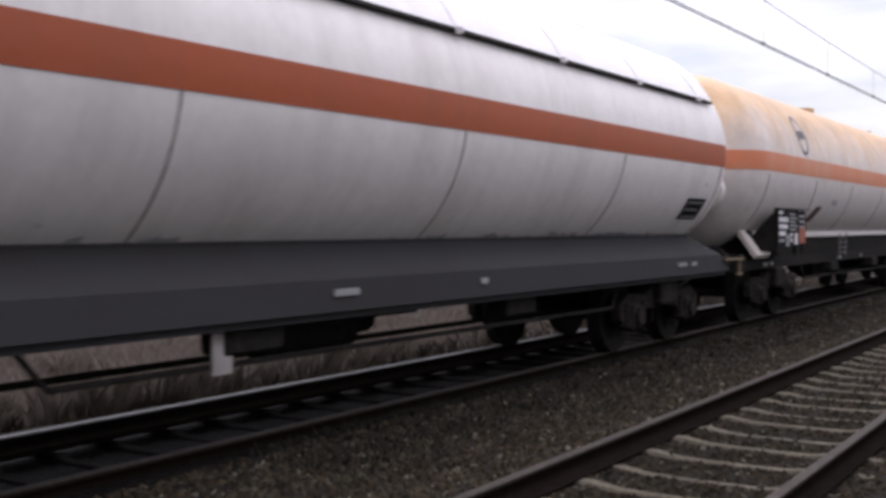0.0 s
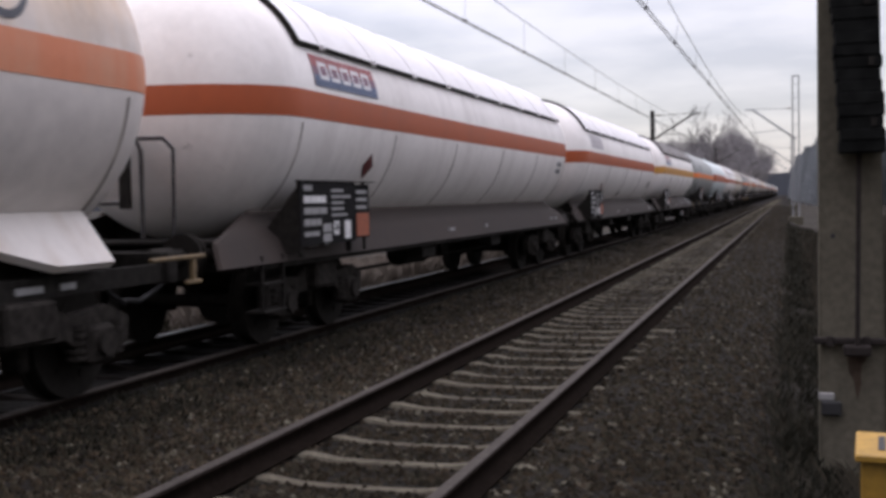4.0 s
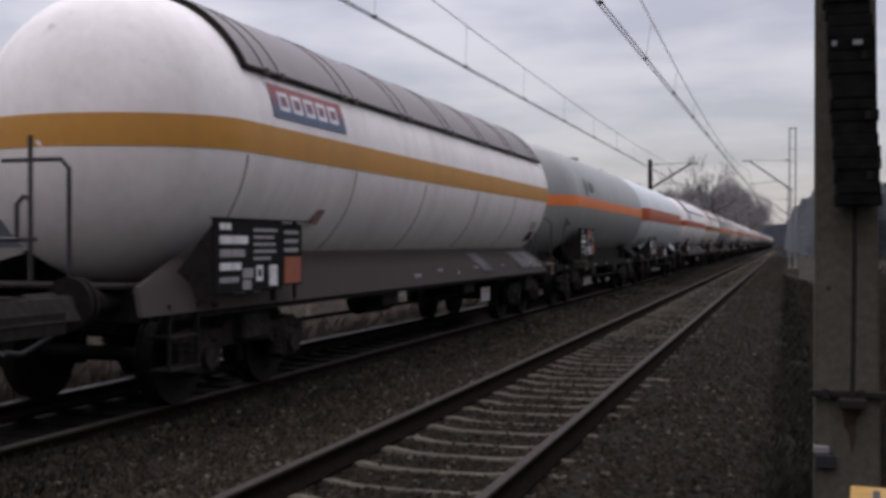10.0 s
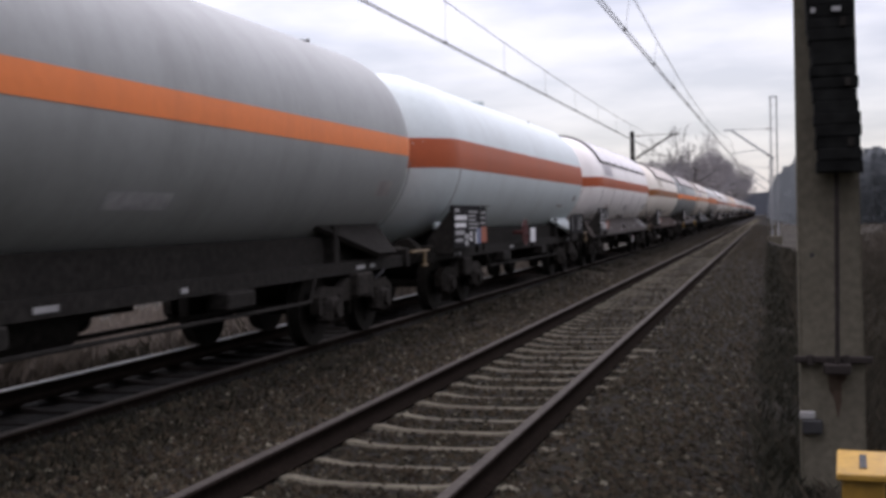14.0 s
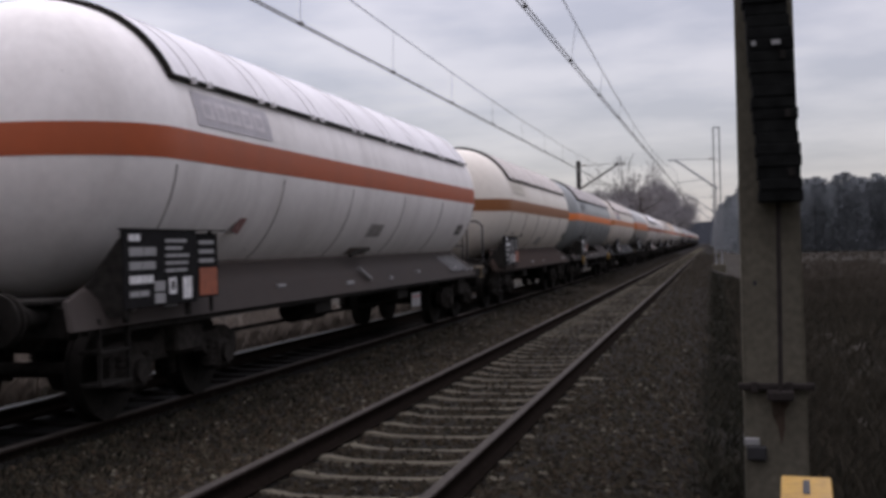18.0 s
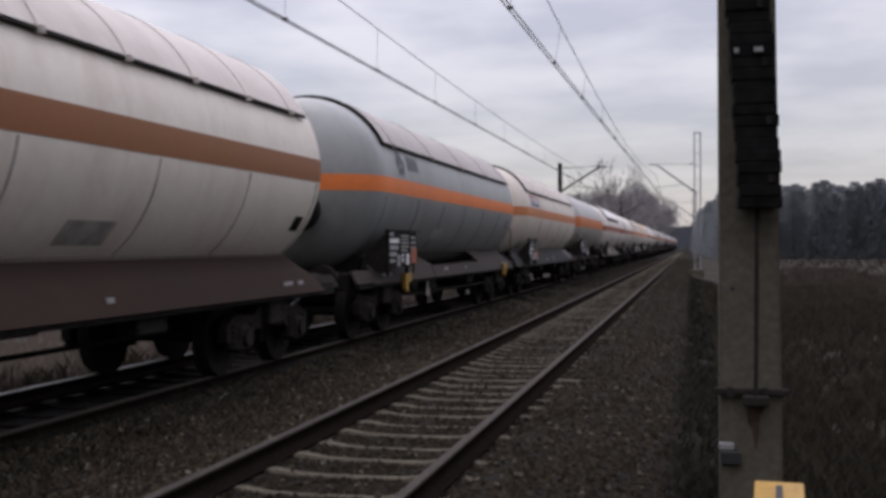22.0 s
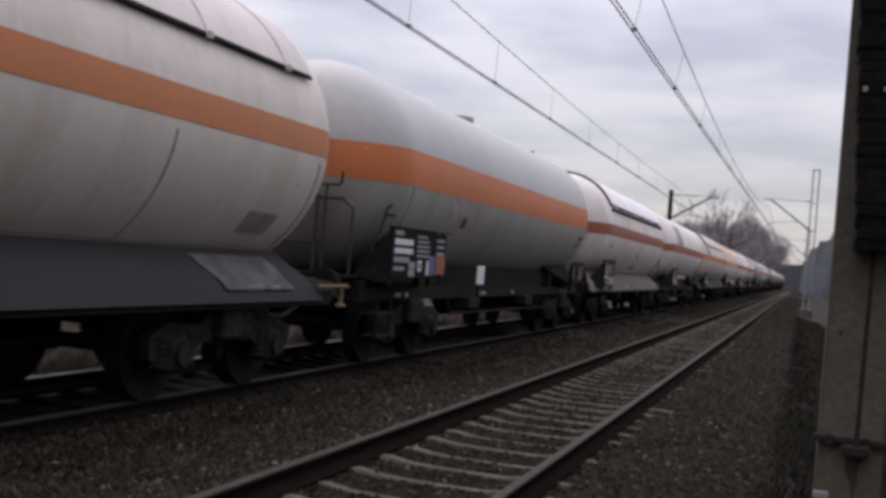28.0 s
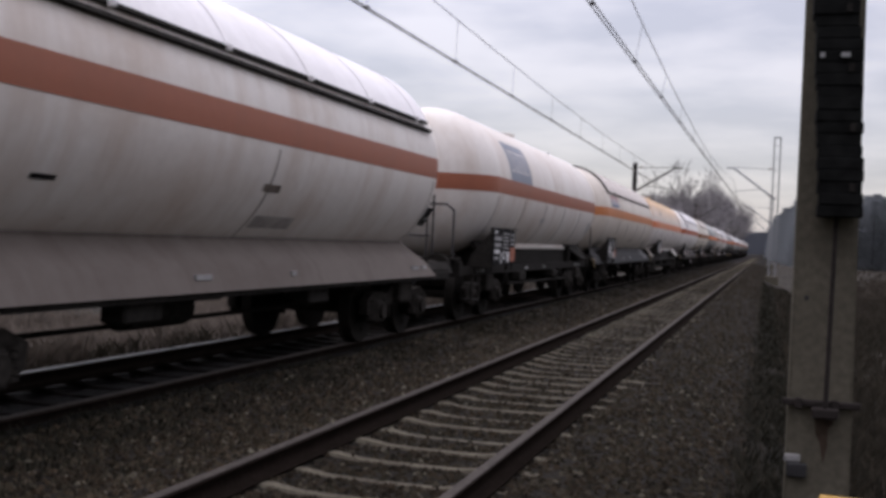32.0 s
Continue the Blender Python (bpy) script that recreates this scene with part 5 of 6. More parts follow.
def side_details(w, B, s):
    """Labels, signs, wheels and boxes that only some wagons carry; s lists them along the train."""
    for ya, yb, za, zb, mat, rows in s.get("labels", ()):
        flank_panel(w, ya - B, yb - B, za, zb, mat, rows)
    if s.get("dabs"):
        rnd = random.Random(8)
        for k in range(s["dabs"][2]):
            ya = s["dabs"][0] + (s["dabs"][1] - s["dabs"][0]) * rnd.random() - B
            z, n = rnd.uniform(-1.14, -1.10), rnd.uniform(0.1, 0.35)
            bm = bmesh.new()
            R = TANK_R + 0.008
            edge = [(ya + n * u, z + rnd.uniform(-0.012, 0.028)) for u in (0, 0.3, 0.65, 1.0)] + [(ya + n * u, z - rnd.uniform(0.01, 0.03)) for u in (1.0, 0.6, 0.25)]
            bm.faces.new([bm.verts.new((math.sqrt(R * R - zz * zz), yy, TANK_Z + zz)) for yy, zz in edge])
            part("paint_patch", bm, M["label_grey"], w, "ragged pale paint patch")
    for yc, zc in s.get("diamonds", ()):
        bm = bmesh.new()
        tank_poly(bm, [(yc - B, zc - 0.16), (yc - B + 0.17, zc), (yc - B, zc + 0.16), (yc - B - 0.17, zc)], 0.01)
        part("hazard_placard", bm, M["red_sign"], w, "dark red diamond placard on the tank flank")
    for pts in s.get("leaning", ()):
        bm = bmesh.new()
        prism(bm, [(y - B, z) for y, z in pts], "x", 1.36, 1.375)
        part("leaning_plate", bm, M["mark_grey"], w, "pale plate leaning before the board")
    for pts, mat in s.get("levers", ()):
        bm = bmesh.new()
        tube(bm, [(x, y - B, z) for x, y, z in pts], 0.028, 6)
        part("lever", bm, M[mat], w, "bent lever over the side plate")
    for pts in s.get("placards", ()):
        bm = bmesh.new()
        tank_poly(bm, [(y - B, z - TANK_Z) for y, z in pts], 0.012)
        part("hazard_placard", bm, M["flap_red"], w, "tilted dull red placard on the tank flank")
    if s.get("ladder"):
        c = s["ladder"] - B
        for u in (0.0, 0.55):
            bm = bmesh.new()
            rod(bm, (1.2, c + u + 0.35, 1.40), (1.26, c + u, 0.96), 0.02, 6)
            part("ladder_rail", bm, M["iron"], w)
        for k in range(4):
            bm = bmesh.new()
            rod(bm, (1.22 + 0.01 * k, c + 0.30 - 0.08 * k, 1.34 - 0.1 * k), (1.22 + 0.01 * k, c + 0.85 - 0.08 * k, 1.34 - 0.1 * k), 0.014, 6)
            part("ladder_rung", bm, M["iron"], w)
    for ya, yb, z0, z1 in s.get("signs", ()):
        bm = bmesh.new()
        box(bm, 1.335, 1.35, ya - B, yb - B, z0, z1, 0.004)
        part("white_sign", bm, M["mark"], w, "blank white sheet sign on a bracket")
        bm = bmesh.new()
        box(bm, 1.30, 1.334, (ya + yb) / 2 - B - 0.02, (ya + yb) / 2 - B + 0.02, 0.9, z1 - 0.05)
        part("sign_bracket", bm, M["frame"], w)
    if s.get("handwheel"):
        c = s["handwheel"] - B
        bm = bmesh.new()
        pts = [(1.27, c + 0.26 * math.cos(a), 1.22 + 0.26 * math.sin(a)) for a in [k * math.pi / 10 for k in range(21)]]
        tube(bm, pts, 0.02, 6)
        for k in range(4):
            a = k * math.pi / 4
            rod(bm, (1.27, c - 0.26 * math.cos(a), 1.22 - 0.26 * math.sin(a)), (1.27, c + 0.26 * math.cos(a), 1.22 + 0.26 * math.sin(a)), 0.013, 6)
        hw = part("brake_wheel", bm, M["brake_red"], w, "dull red hand-brake wheel")
        bm = bmesh.new()
        rod(bm, (1.0, c, 1.22), (1.30, c, 1.22), 0.04, 10)
        part("hub", bm, M["brake_red"], hw)
    for ya, yb, z0, z1 in s.get("rear_boards", ()):
        bm = bmesh.new()
        box(bm, 1.40, 1.42, ya - B, yb - B, z0, z1, 0.004)
        rb = part("rear_board", bm, M["board"], w, "black board with white lettering bars")
        n = yb - ya
        bars(rb, M["mark_grey"], [(ya - B + n * 0.52, ya - B + n * (0.88 - 0.1 * (k % 2)), z1 - 0.13 - 0.085 * k, z1 - 0.10 - 0.085 * k) for k in range(4)] + [(ya - B + 0.05, ya - B + 0.10, z0 + 0.08, z1 - 0.08)], 1.42, "lettering_bar")
        for yy in (ya - B + 0.06, yb - B - 0.06):
            bm = bmesh.new()
            box(bm, 1.34, 1.40, yy - 0.02, yy + 0.02, z0 - 0.2, z1 - 0.05)
            part("board_bracket", bm, M["frame"], w)
    for yy in s.get("yellow_boxes", ()):
        bm = bmesh.new()
        prism(bm, [(yy - B, 0.80), (yy - B + 0.10, 0.72), (yy - B + 0.20, 0.72), (yy - B + 0.20, 0.88), (yy - B + 0.42, 0.92), (yy - B + 0.42, 1.06), (yy - B, 1.06)], "x", 1.33, 1.40)
        part("jacking_bracket", bm, M["yellow"], w, "yellow painted jacking bracket")
    for ya, yb in s.get("grime", ()):
        flank_panel(w, ya - B, yb - B, -1.12, -1.02, "smudge")
    for yy in s.get("skirt_marks", ()):
        bm = bmesh.new()
        box(bm, 1.23, 1.262, yy - B, yy - B + 0.26, 1.10, 1.135)
        part("stencil_bar", bm, M["mark_grey"], w)
    for ya, yb in s.get("skirt_patches", ()):
        rnd = random.Random(int(ya))
        rows = []
        for x, z in ((1.01, 1.355), (1.115, 1.265), (1.236, 1.158), (1.30, 1.045)):
            rows.append([(x, y - B + rnd.uniform(-0.06, 0.06) + (1.35 - z) * 0.6, z) for y in (ya, (ya + yb) / 2, yb)])
        bm = bmesh.new()
        sheet(bm, rows)
        bmesh.ops.recalc_face_normals(bm, faces=bm.faces)
        part("paint_patch", bm, M["patch_grey"], w, "patch of newer grey paint on the side plate")
    for yy in s.get("sheets", ()):
        for k in range(2):
            bm = bmesh.new()
            box(bm, 1.21, 1.225, yy - B + k * 0.30, yy - B + k * 0.30 + 0.25, 0.50, 0.74, 0.003)
            sg = part("brake_plate", bm, M["mark_grey"], w, "white plate with dark lettering bars")
            bars(sg, M["logo_red"], [(yy - B + k * 0.30 + 0.04, yy - B + k * 0.30 + 0.2, 0.66, 0.70)], 1.225, "lettering_bar")


def add_extras(w, L, y0, y1, s, rnd):
    # small flaps and labels on the flank
    for yy, za, zb, ln, m in ((y1 - 0.55, -0.75, -0.45, 0.34, "label_grey"), (y0 + 4.4, -0.62, -0.52, 0.4, "label_grey")):
        if not s.get("labels") and rnd.random() < 0.85:
            bm = bmesh.new()
            tank_patch(bm, yy, yy + ln, za, zb, 0.008, 2)
            part("flank_label", bm, M[m if not s.get("dark_labels") else "board"], w)
    # manway dome and vent on the crown
    yc = (y0 + y1) / 2 + s.get("manway", 0.0)
    bm = bmesh.new()
    top = TANK_Z + TANK_R
    rod(bm, (0, yc, top - 0.1), (0, yc, top + (0.06 if s.get("shield") else 0.10)), 0.30, 20)
    part("manway", bm, M[s["paint"]], w)
    bm = bmesh.new()
    box(bm, -0.035, 0.035, y1 - 0.14, y1 - 0.08, top - 0.05, top + 0.10, 0.01)
    box(bm, -0.025, 0.025, y1 - 0.24, y1 + 0.02, top + 0.10, top + 0.125, 0.005)
    box(bm, -0.025, 0.025, y1 - 0.01, y1 + 0.02, top + 0.125, top + 0.16, 0.005)
    part("lamp_iron", bm, M["iron"], w)
    if s.get("end_valve"):
        r, z = 0.25, TANK_Z - 0.47
        vx = s.get("valve_x", 0.30)
        bm = bmesh.new()
        yf = y0 - DOME * 0.93 - 0.16
        rod(bm, (vx, yf + 0.2, z), (vx, yf - 0.10, z), r + 0.07, 26)
        rod(bm, (vx, yf - 0.02, z), (vx, yf - 0.06, z), r + 0.10, 26)
        bolts = bmesh.new()
        for k in range(16):
            a = k * math.pi / 8
            rod(bolts, (vx + r * math.cos(a), yf - 0.10, z + r * math.sin(a)), (vx + r * math.cos(a), yf - 0.14, z + r * math.sin(a)), 0.028, 6)
        cover = part("manhole_flange", bm, M[s["paint"] if s.get("valve_x") else "frame"], w, "round bolted manhole flange on the tank end")
        bm = bmesh.new()
        rod(bm, (vx, yf - 0.09, z), (vx, yf - 0.12, z), r + 0.035, 24)
        part("manhole_cover", bm, M[s["paint"]], cover)
        if s.get("valve_x"):
            part("bolt_ring", bolts, M["frame"], cover)
        else:
            bolts.free()
    if s.get("lamp"):
        bm = bmesh.new()
        z, yf = TANK_Z + 0.12, y0 - DOME * 0.9
        box(bm, 0.42, 0.60, yf - 0.14, yf - 0.03, z - 0.05, z + 0.20, 0.02)
        part("end_box", bm, M["mark_grey"], w)
        bm = bmesh.new()
        tube(bm, [(0.30, yf, z + 0.12), (0.30, yf - 0.1, z + 0.12), (0.66, yf - 0.1, z + 0.12)], 0.014, 6)
        part("box_bracket", bm, M["iron"], w)


WAGONS = []


def make_wagon(B, L, K, E, p0, p1, s, label, seed):
    """A wagon whose leading buffers are at B; K, E: ends of the tank's straight part; p0, p1: its boards."""
    rnd = random.Random(seed)
    w = thing("tank_wagon", pose(FAR_X, B, 0), label, "tank wagon", "wagons of the freight train")
    y0, y1 = K - B, E - B
    add_tank(w, y0, y1, s)
    if s.get("shield"):
        add_shield(w, y0, y1, s)
    add_underframe(w, L, y0, y1, s)
    add_end_platform(w, L, y1, s)
    add_boards(w, p0 - B, p1 - B, s, rnd)
    if s.get("logo"):
        add_logo(w, s["at"] - B, s["logo"])
    add_extras(w, L, y0, y1, s, rnd)
    side_details(w, B, s)
    WAGONS.append((w, B))
    return w


def spec(**k):
    return k


SPECS = [
    # ends of the tank's straight part, ends of the data boards, look
    (1.2, 14.56, 0.9, 2.7, spec(paint="white", stripe="red_stripe", shield="shield_white", skirt="skirt_dark", za=-0.20, zb=0.10, pale_rim=False, bar_paint=True, plate=True, ribs=7, dabs=(2.0, 14.0, 34), labels=((13.64, 14.34, -0.93, -0.65, "board", 3),), dark_labels=True),
     "white tank wagon with red-brown band and white sunshield"),
    (16.86, 31.2, 17.11, 18.9, spec(paint="rust_top", stripe="salmon_stripe", full_skirt=False, fascia="white", cradle="white_dirty", logo="ring", at=19.0, end_valve=True, valve_x=0.72, railing=False, seams=6, board_z=(1.22, 1.84), placards=(((20.05, 1.64), (20.42, 1.64), (20.66, 1.92), (20.28, 1.92)),), ladder=22.2),
     "rust-stained white tank wagon with salmon band and ring emblems"),
    (34.4, 48.25, 34.16, 36.16, spec(paint="white", stripe="red_stripe", shield="shield_white", logo="panel", at=34.75, rail="pair", yellow=False, ribs=9, seams=6, diamonds=((36.48, -0.62),), labels=((47.5, 47.96, -0.38, -0.27, "label_grey", 1), (47.5, 47.96, -0.53, -0.42, "label_grey", 1))),
     "white tank wagon with red-brown band and blue and red sign"),
    (51.34, 65.2, 51.3, 53.3, spec(paint="white", stripe="red_stripe", shield="shield_white", logo="faded", at=51.9, za=-0.19, zb=0.11, ribs=9, labels=((58.3, 58.6, -1.05, -0.92, "smudge", 0), (64.2, 64.7, -0.8, -0.55, "label_shade", 2)), railing=False, board_z=(1.0, 1.68), flag=0.6, tip=0.15, slope=0.85, yellow=False),
     "white tank wagon with red-brown band and faded sign"),
    (69.2, 82.54, 68.48, 70.34, spec(paint="white", stripe="yellow_stripe", shield="shield_umber", logo="panel", at=69.75, za=-0.18, zb=0.12, ribs=7, double_ribs=True, flag=0.6, seams=6, labels=((81.65, 82.2, -0.64, -0.62, "board", 0), (81.68, 82.23, -0.70, -0.68, "board", 0), (81.72, 82.25, -0.76, -0.74, "board", 0), (81.86, 82.4, -1.0, -0.81, "board", 2)), skirt_marks=(75.6, 77.6, 79.4, 81.7), sheets=(78.2,), skirt_patches=((80.7, 82.3), (77.9, 78.5))),
     "white tank wagon with ochre yellow band and grimy sunshield"),
    (86.41, 98.35, 86.36, 88.4, spec(paint="grey", stripe="orange_stripe", full_skirt=False, logo="trefoil", at=87.3, lamp=True, za=-0.13, zb=0.13, board_z=(1.2, 1.9), seams=2, rails2=True, tee=True, flag=0.6, red_panel=True, front_grip=(1.73, 3.5), labels=((91.5, 92.5, -0.90, -0.75, "label_grey", 0), (97.5, 98.0, -0.7, -0.5, "label_shade", 0)), yellow_boxes=()),
     "grey tank wagon with bright orange band and dark emblem"),
    (101.21, 113.2, 100.51, 102.74, spec(paint="pale_blue", stripe="red_stripe", full_skirt=False, cradle="pale_blue", za=-0.20, zb=0.28, railing=False, seams=2, blue_panel=True, labels=((110.6, 111.3, -0.80, -0.74, "label_shade", 0), (112.4, 112.7, -0.64, -0.5, "label_shade", 2)), signs=((106.97, 107.46, 1.0, 1.31),), handwheel=106.78, rear_boards=((111.7, 113.45, 1.07, 1.59),)),
     "pale blue-white tank wagon with broad red-brown band"),
    (117.24, 130.15, 116.16, 118.0, spec(paint="white", stripe="red_stripe", shield="shield_white", logo="faded", at=117.7, ribs=8, rail="pair", flag=0.72, leaning=(((116.2, 1.19), (116.7, 1.36), (116.75, 1.28), (116.28, 1.12)), ((116.42, 1.10), (116.76, 1.24), (116.78, 1.16), (116.5, 1.04))), levers=((((1.16, 122.95, 1.44), (1.2, 123.2, 1.50), (1.14, 123.9, 1.53)), "frame"), (((1.24, 123.1, 1.26), (1.30, 123.5, 1.08)), "mark_grey")), double_ribs=True, labels=((123.6, 124.3, -0.86, -0.67, "label_shade", 0), (129.2, 129.7, -0.8, -0.6, "label_shade", 2)), grime=((123.3, 124.3),), skirt_marks=(120.0, 126.2, 129.0), sheets=(126.0,), skirt_patches=((128.5, 129.9),), seams=6),
     "white tank wagon with red-brown band and ribbed sunshield"),
    (134.75, 145.6, 133.41, 135.3, spec(paint="cream", stripe="umber_stripe", shield="shield_beige", logo="plate", at=134.92, ribs=8, skirt="skirt_rust", lamp=True, labels=((137.05, 137.34, -0.82, -0.75, "smudge", 0), (140.1, 140.9, -1.03, -0.81, "label_shade", 0), (145.2, 145.5, -0.84, -0.65, "board", 0), (135.52, 135.8, -0.76, -0.72, "board", 0)), seams=6, za=-0.18, zb=0.12, rails2=True, yellow=False),
     "cream white tank wagon with umber brown band"),
    (149.03, 161.7, 148.92, 150.89, spec(paint="blue_grey", stripe="orange_stripe", shield="shield_brown", logo="trefoil", at=149.8, cutout=(5.1, 10.5), plate=True, tip=0.25, slope=0.45, end_valve=True, ribs=5, railing=False, za=-0.15, zb=0.11, board_z=(1.18, 1.8), pale_rim=False, lamp=True, yellow=False, labels=((153.05, 154.0, -0.92, -0.69, "label_grey", 0), (160.68, 161.36, -0.57, -0.35, "label_grey", 3)), yellow_boxes=(150.35, 160.65), seams=7),
     "blue-grey tank wagon with bright orange band and grimy sunshield"),
    (164.88, 178.25, 164.64, 166.57, spec(paint="cream_grimy", stripe="tan_stripe", shield="shield_beige", logo="panel", at=165.45, rails2=True, skirt="skirt_dark", ribs=9, seams=6, labels=((172.6, 172.9, -0.9, -0.8, "smudge", 0), (177.25, 177.85, -1.0, -0.78, "label_shade", 0)), skirt_marks=(168.0, 172.0), skirt_patches=((176.6, 178.0),), za=-0.12, zb=0.16),
     "cream white tank wagon with tan band and blue and red sign"),
    (181.21, 193.0, 180.43, 182.66, spec(paint="cream_dirty", top="top_grey", stripe="rust_orange_stripe", full_skirt=False, yellow=False, za=-0.18, zb=0.29, lamp=True, seams=2, board_z=(1.2, 1.83), rails2=True, tee=True, blue_panel=True, labels=((182.9, 183.6, -0.59, -0.27, "label_shade", 0), (183.62, 183.85, -0.62, -0.46, "brake_red", 0), (192.5, 192.75, -0.48, -0.37, "board", 0), (192.3, 192.75, -0.64, -0.50, "label_shade", 2)), signs=((184.7, 185.1, 1.10, 1.40),), rear_boards=((191.95, 193.25, 1.15, 1.62),)),
     "tank wagon grey above and cream below an orange band"),
    (196.65, 207.6, 195.72, 197.56, spec(paint="white_dirty", stripe="brown_stripe", shield="shield_white", ribs=6, double_edge=True, yellow=False, skirt="skirt_white", dark_labels=True, railing=False, labels=((196.9, 197.15, -0.45, -0.40, "board", 0), (198.5, 198.8, -0.75, -0.71, "board", 0), (202.1, 202.5, -0.65, -0.57, "smudge", 0), (202.3, 203.3, -1.03, -0.90, "label_shade", 0), (207.7, 208.0, -0.88, -0.6, "board", 1)), seams=3),
     "grimy white tank wagon with brown band and sunshield"),
    (211.79, 223.4, 211.3, 213.2, spec(paint="white_dirty", stripe="brown_stripe", full_skirt=False, fascia="white_dirty", logo="slate", at=212.75, seams=6, rails2=True),
     "grimy white tank wagon with brown band and slate sign"),
]
fronts = [-0.4] + [(a[1] + 0.2 + b[0]) / 2 for a, b in zip(SPECS, SPECS[1:])] + [225.1]
LAST = fronts[-1]
for i, (K, E, p0, p1, s, lab) in enumerate(SPECS):
    make_wagon(fronts[i], fronts[i + 1] - fronts[i], K, E, p0, p1, s, lab, i)


def copy_wagon(src, B):
    w, b0 = WAGONS[src]
    c = copy_thing(w, pose(FAR_X, B, 0))
    WHEELSETS.extend(o for o in c.children if o.name.startswith("wheelset"))
    WAGONS.append((c, B))


b = LAST
for src in (10, 1, 7, 8, 5, 12, 3, 9, 11, 2, 6, 4, 13, 7, 10, 8, 3):
    copy_wagon(src, b)
    b += fronts[src + 1] - fronts[src]
copy_wagon(7, fronts[0] - (fronts[8] - fronts[7]))



# ------------------------------------------------------------------ pieces of the tracks
def sleeper_mesh(mat):
    """Concrete sleeper: high ends with rail seats, a lower middle, sloped flanks."""
    bm = bmesh.new()
    secs = [(-1.24, 0.13, 0.040, -0.220), (-1.20, 0.14, 0.058, -0.204), (-0.95, 0.14, 0.062, -0.184), (-0.60, 0.14, 0.062, -0.176), (-0.40, 0.12, 0.052, -0.204), (-0.20, 0.12, 0.050, -0.208)]
    secs = secs + [(-x, a, b, z) for x, a, b, z in secs[::-1]]
    rings = [[bm.verts.new(p) for p in ((x, -a, -0.38), (x, -b, z - 0.012), (x, -b + 0.012, z), (x, b - 0.012, z), (x, b, z - 0.012), (x, a, -0.38))] for x, a, b, z in secs]
    for r, q in zip(rings, rings[1:]):
        for i in range(5):
            bm.faces.new((r[i], r[i + 1], q[i + 1], q[i]))
    bm.faces.new(rings[0])
    bm.faces.new(rings[-1][::-1])
    bmesh.ops.recalc_face_normals(bm, faces=bm.faces)
    return mesh_of("sleeper", bm, mat, 40)


SLEEPER, SHADED_SLEEPER = sleeper_mesh(M["sleeper"]), sleeper_mesh(M["shaded_sleeper"])
PITCH = 0.588


def lay_sleepers(cx, y_first, count, rest, mesh, label):
    bed = thing("sleeper_row", pose(cx, 0, 0), label, "sleepers", "", "structure")
    rnd = random.Random(int(-cx * 10))
    for i in range(count):
        o = put("sleeper", mesh, bed, pose(rnd.uniform(-0.02, 0.02), y_first + PITCH * i + rnd.uniform(-0.015, 0.015), rnd.uniform(-0.012, 0.006), 0, rnd.uniform(-0.4, 0.4), rnd.uniform(-0.5, 0.5)))
    base = [tuple(v.co) for v in mesh.vertices]
    polys = [tuple(p.vertices) for p in mesh.polygons]
    vs, fs = [], []
    for i in range(count, count + rest):
        k = len(vs)
        y = y_first + PITCH * i
        vs += [(x, yy + y, z) for x, yy, z in base]
        fs += [tuple(a + k for a in p) for p in polys]
    me = bpy.data.meshes.new("far_sleepers")
    me.from_pydata(vs, [], fs)
    me.materials.append(mesh.materials[0])
    tagged(put("far_sleepers", me, bed), kind="stuff")


lay_sleepers(NEAR_X, 1.3 - 20 * PITCH, 200, 290, SLEEPER, "row of pale concrete sleepers half buried in ballast")
lay_sleepers(FAR_X, 1.1 - 20 * PITCH, 120, 200, SHADED_SLEEPER, "row of concrete sleepers coloured dark for the shade under the train")


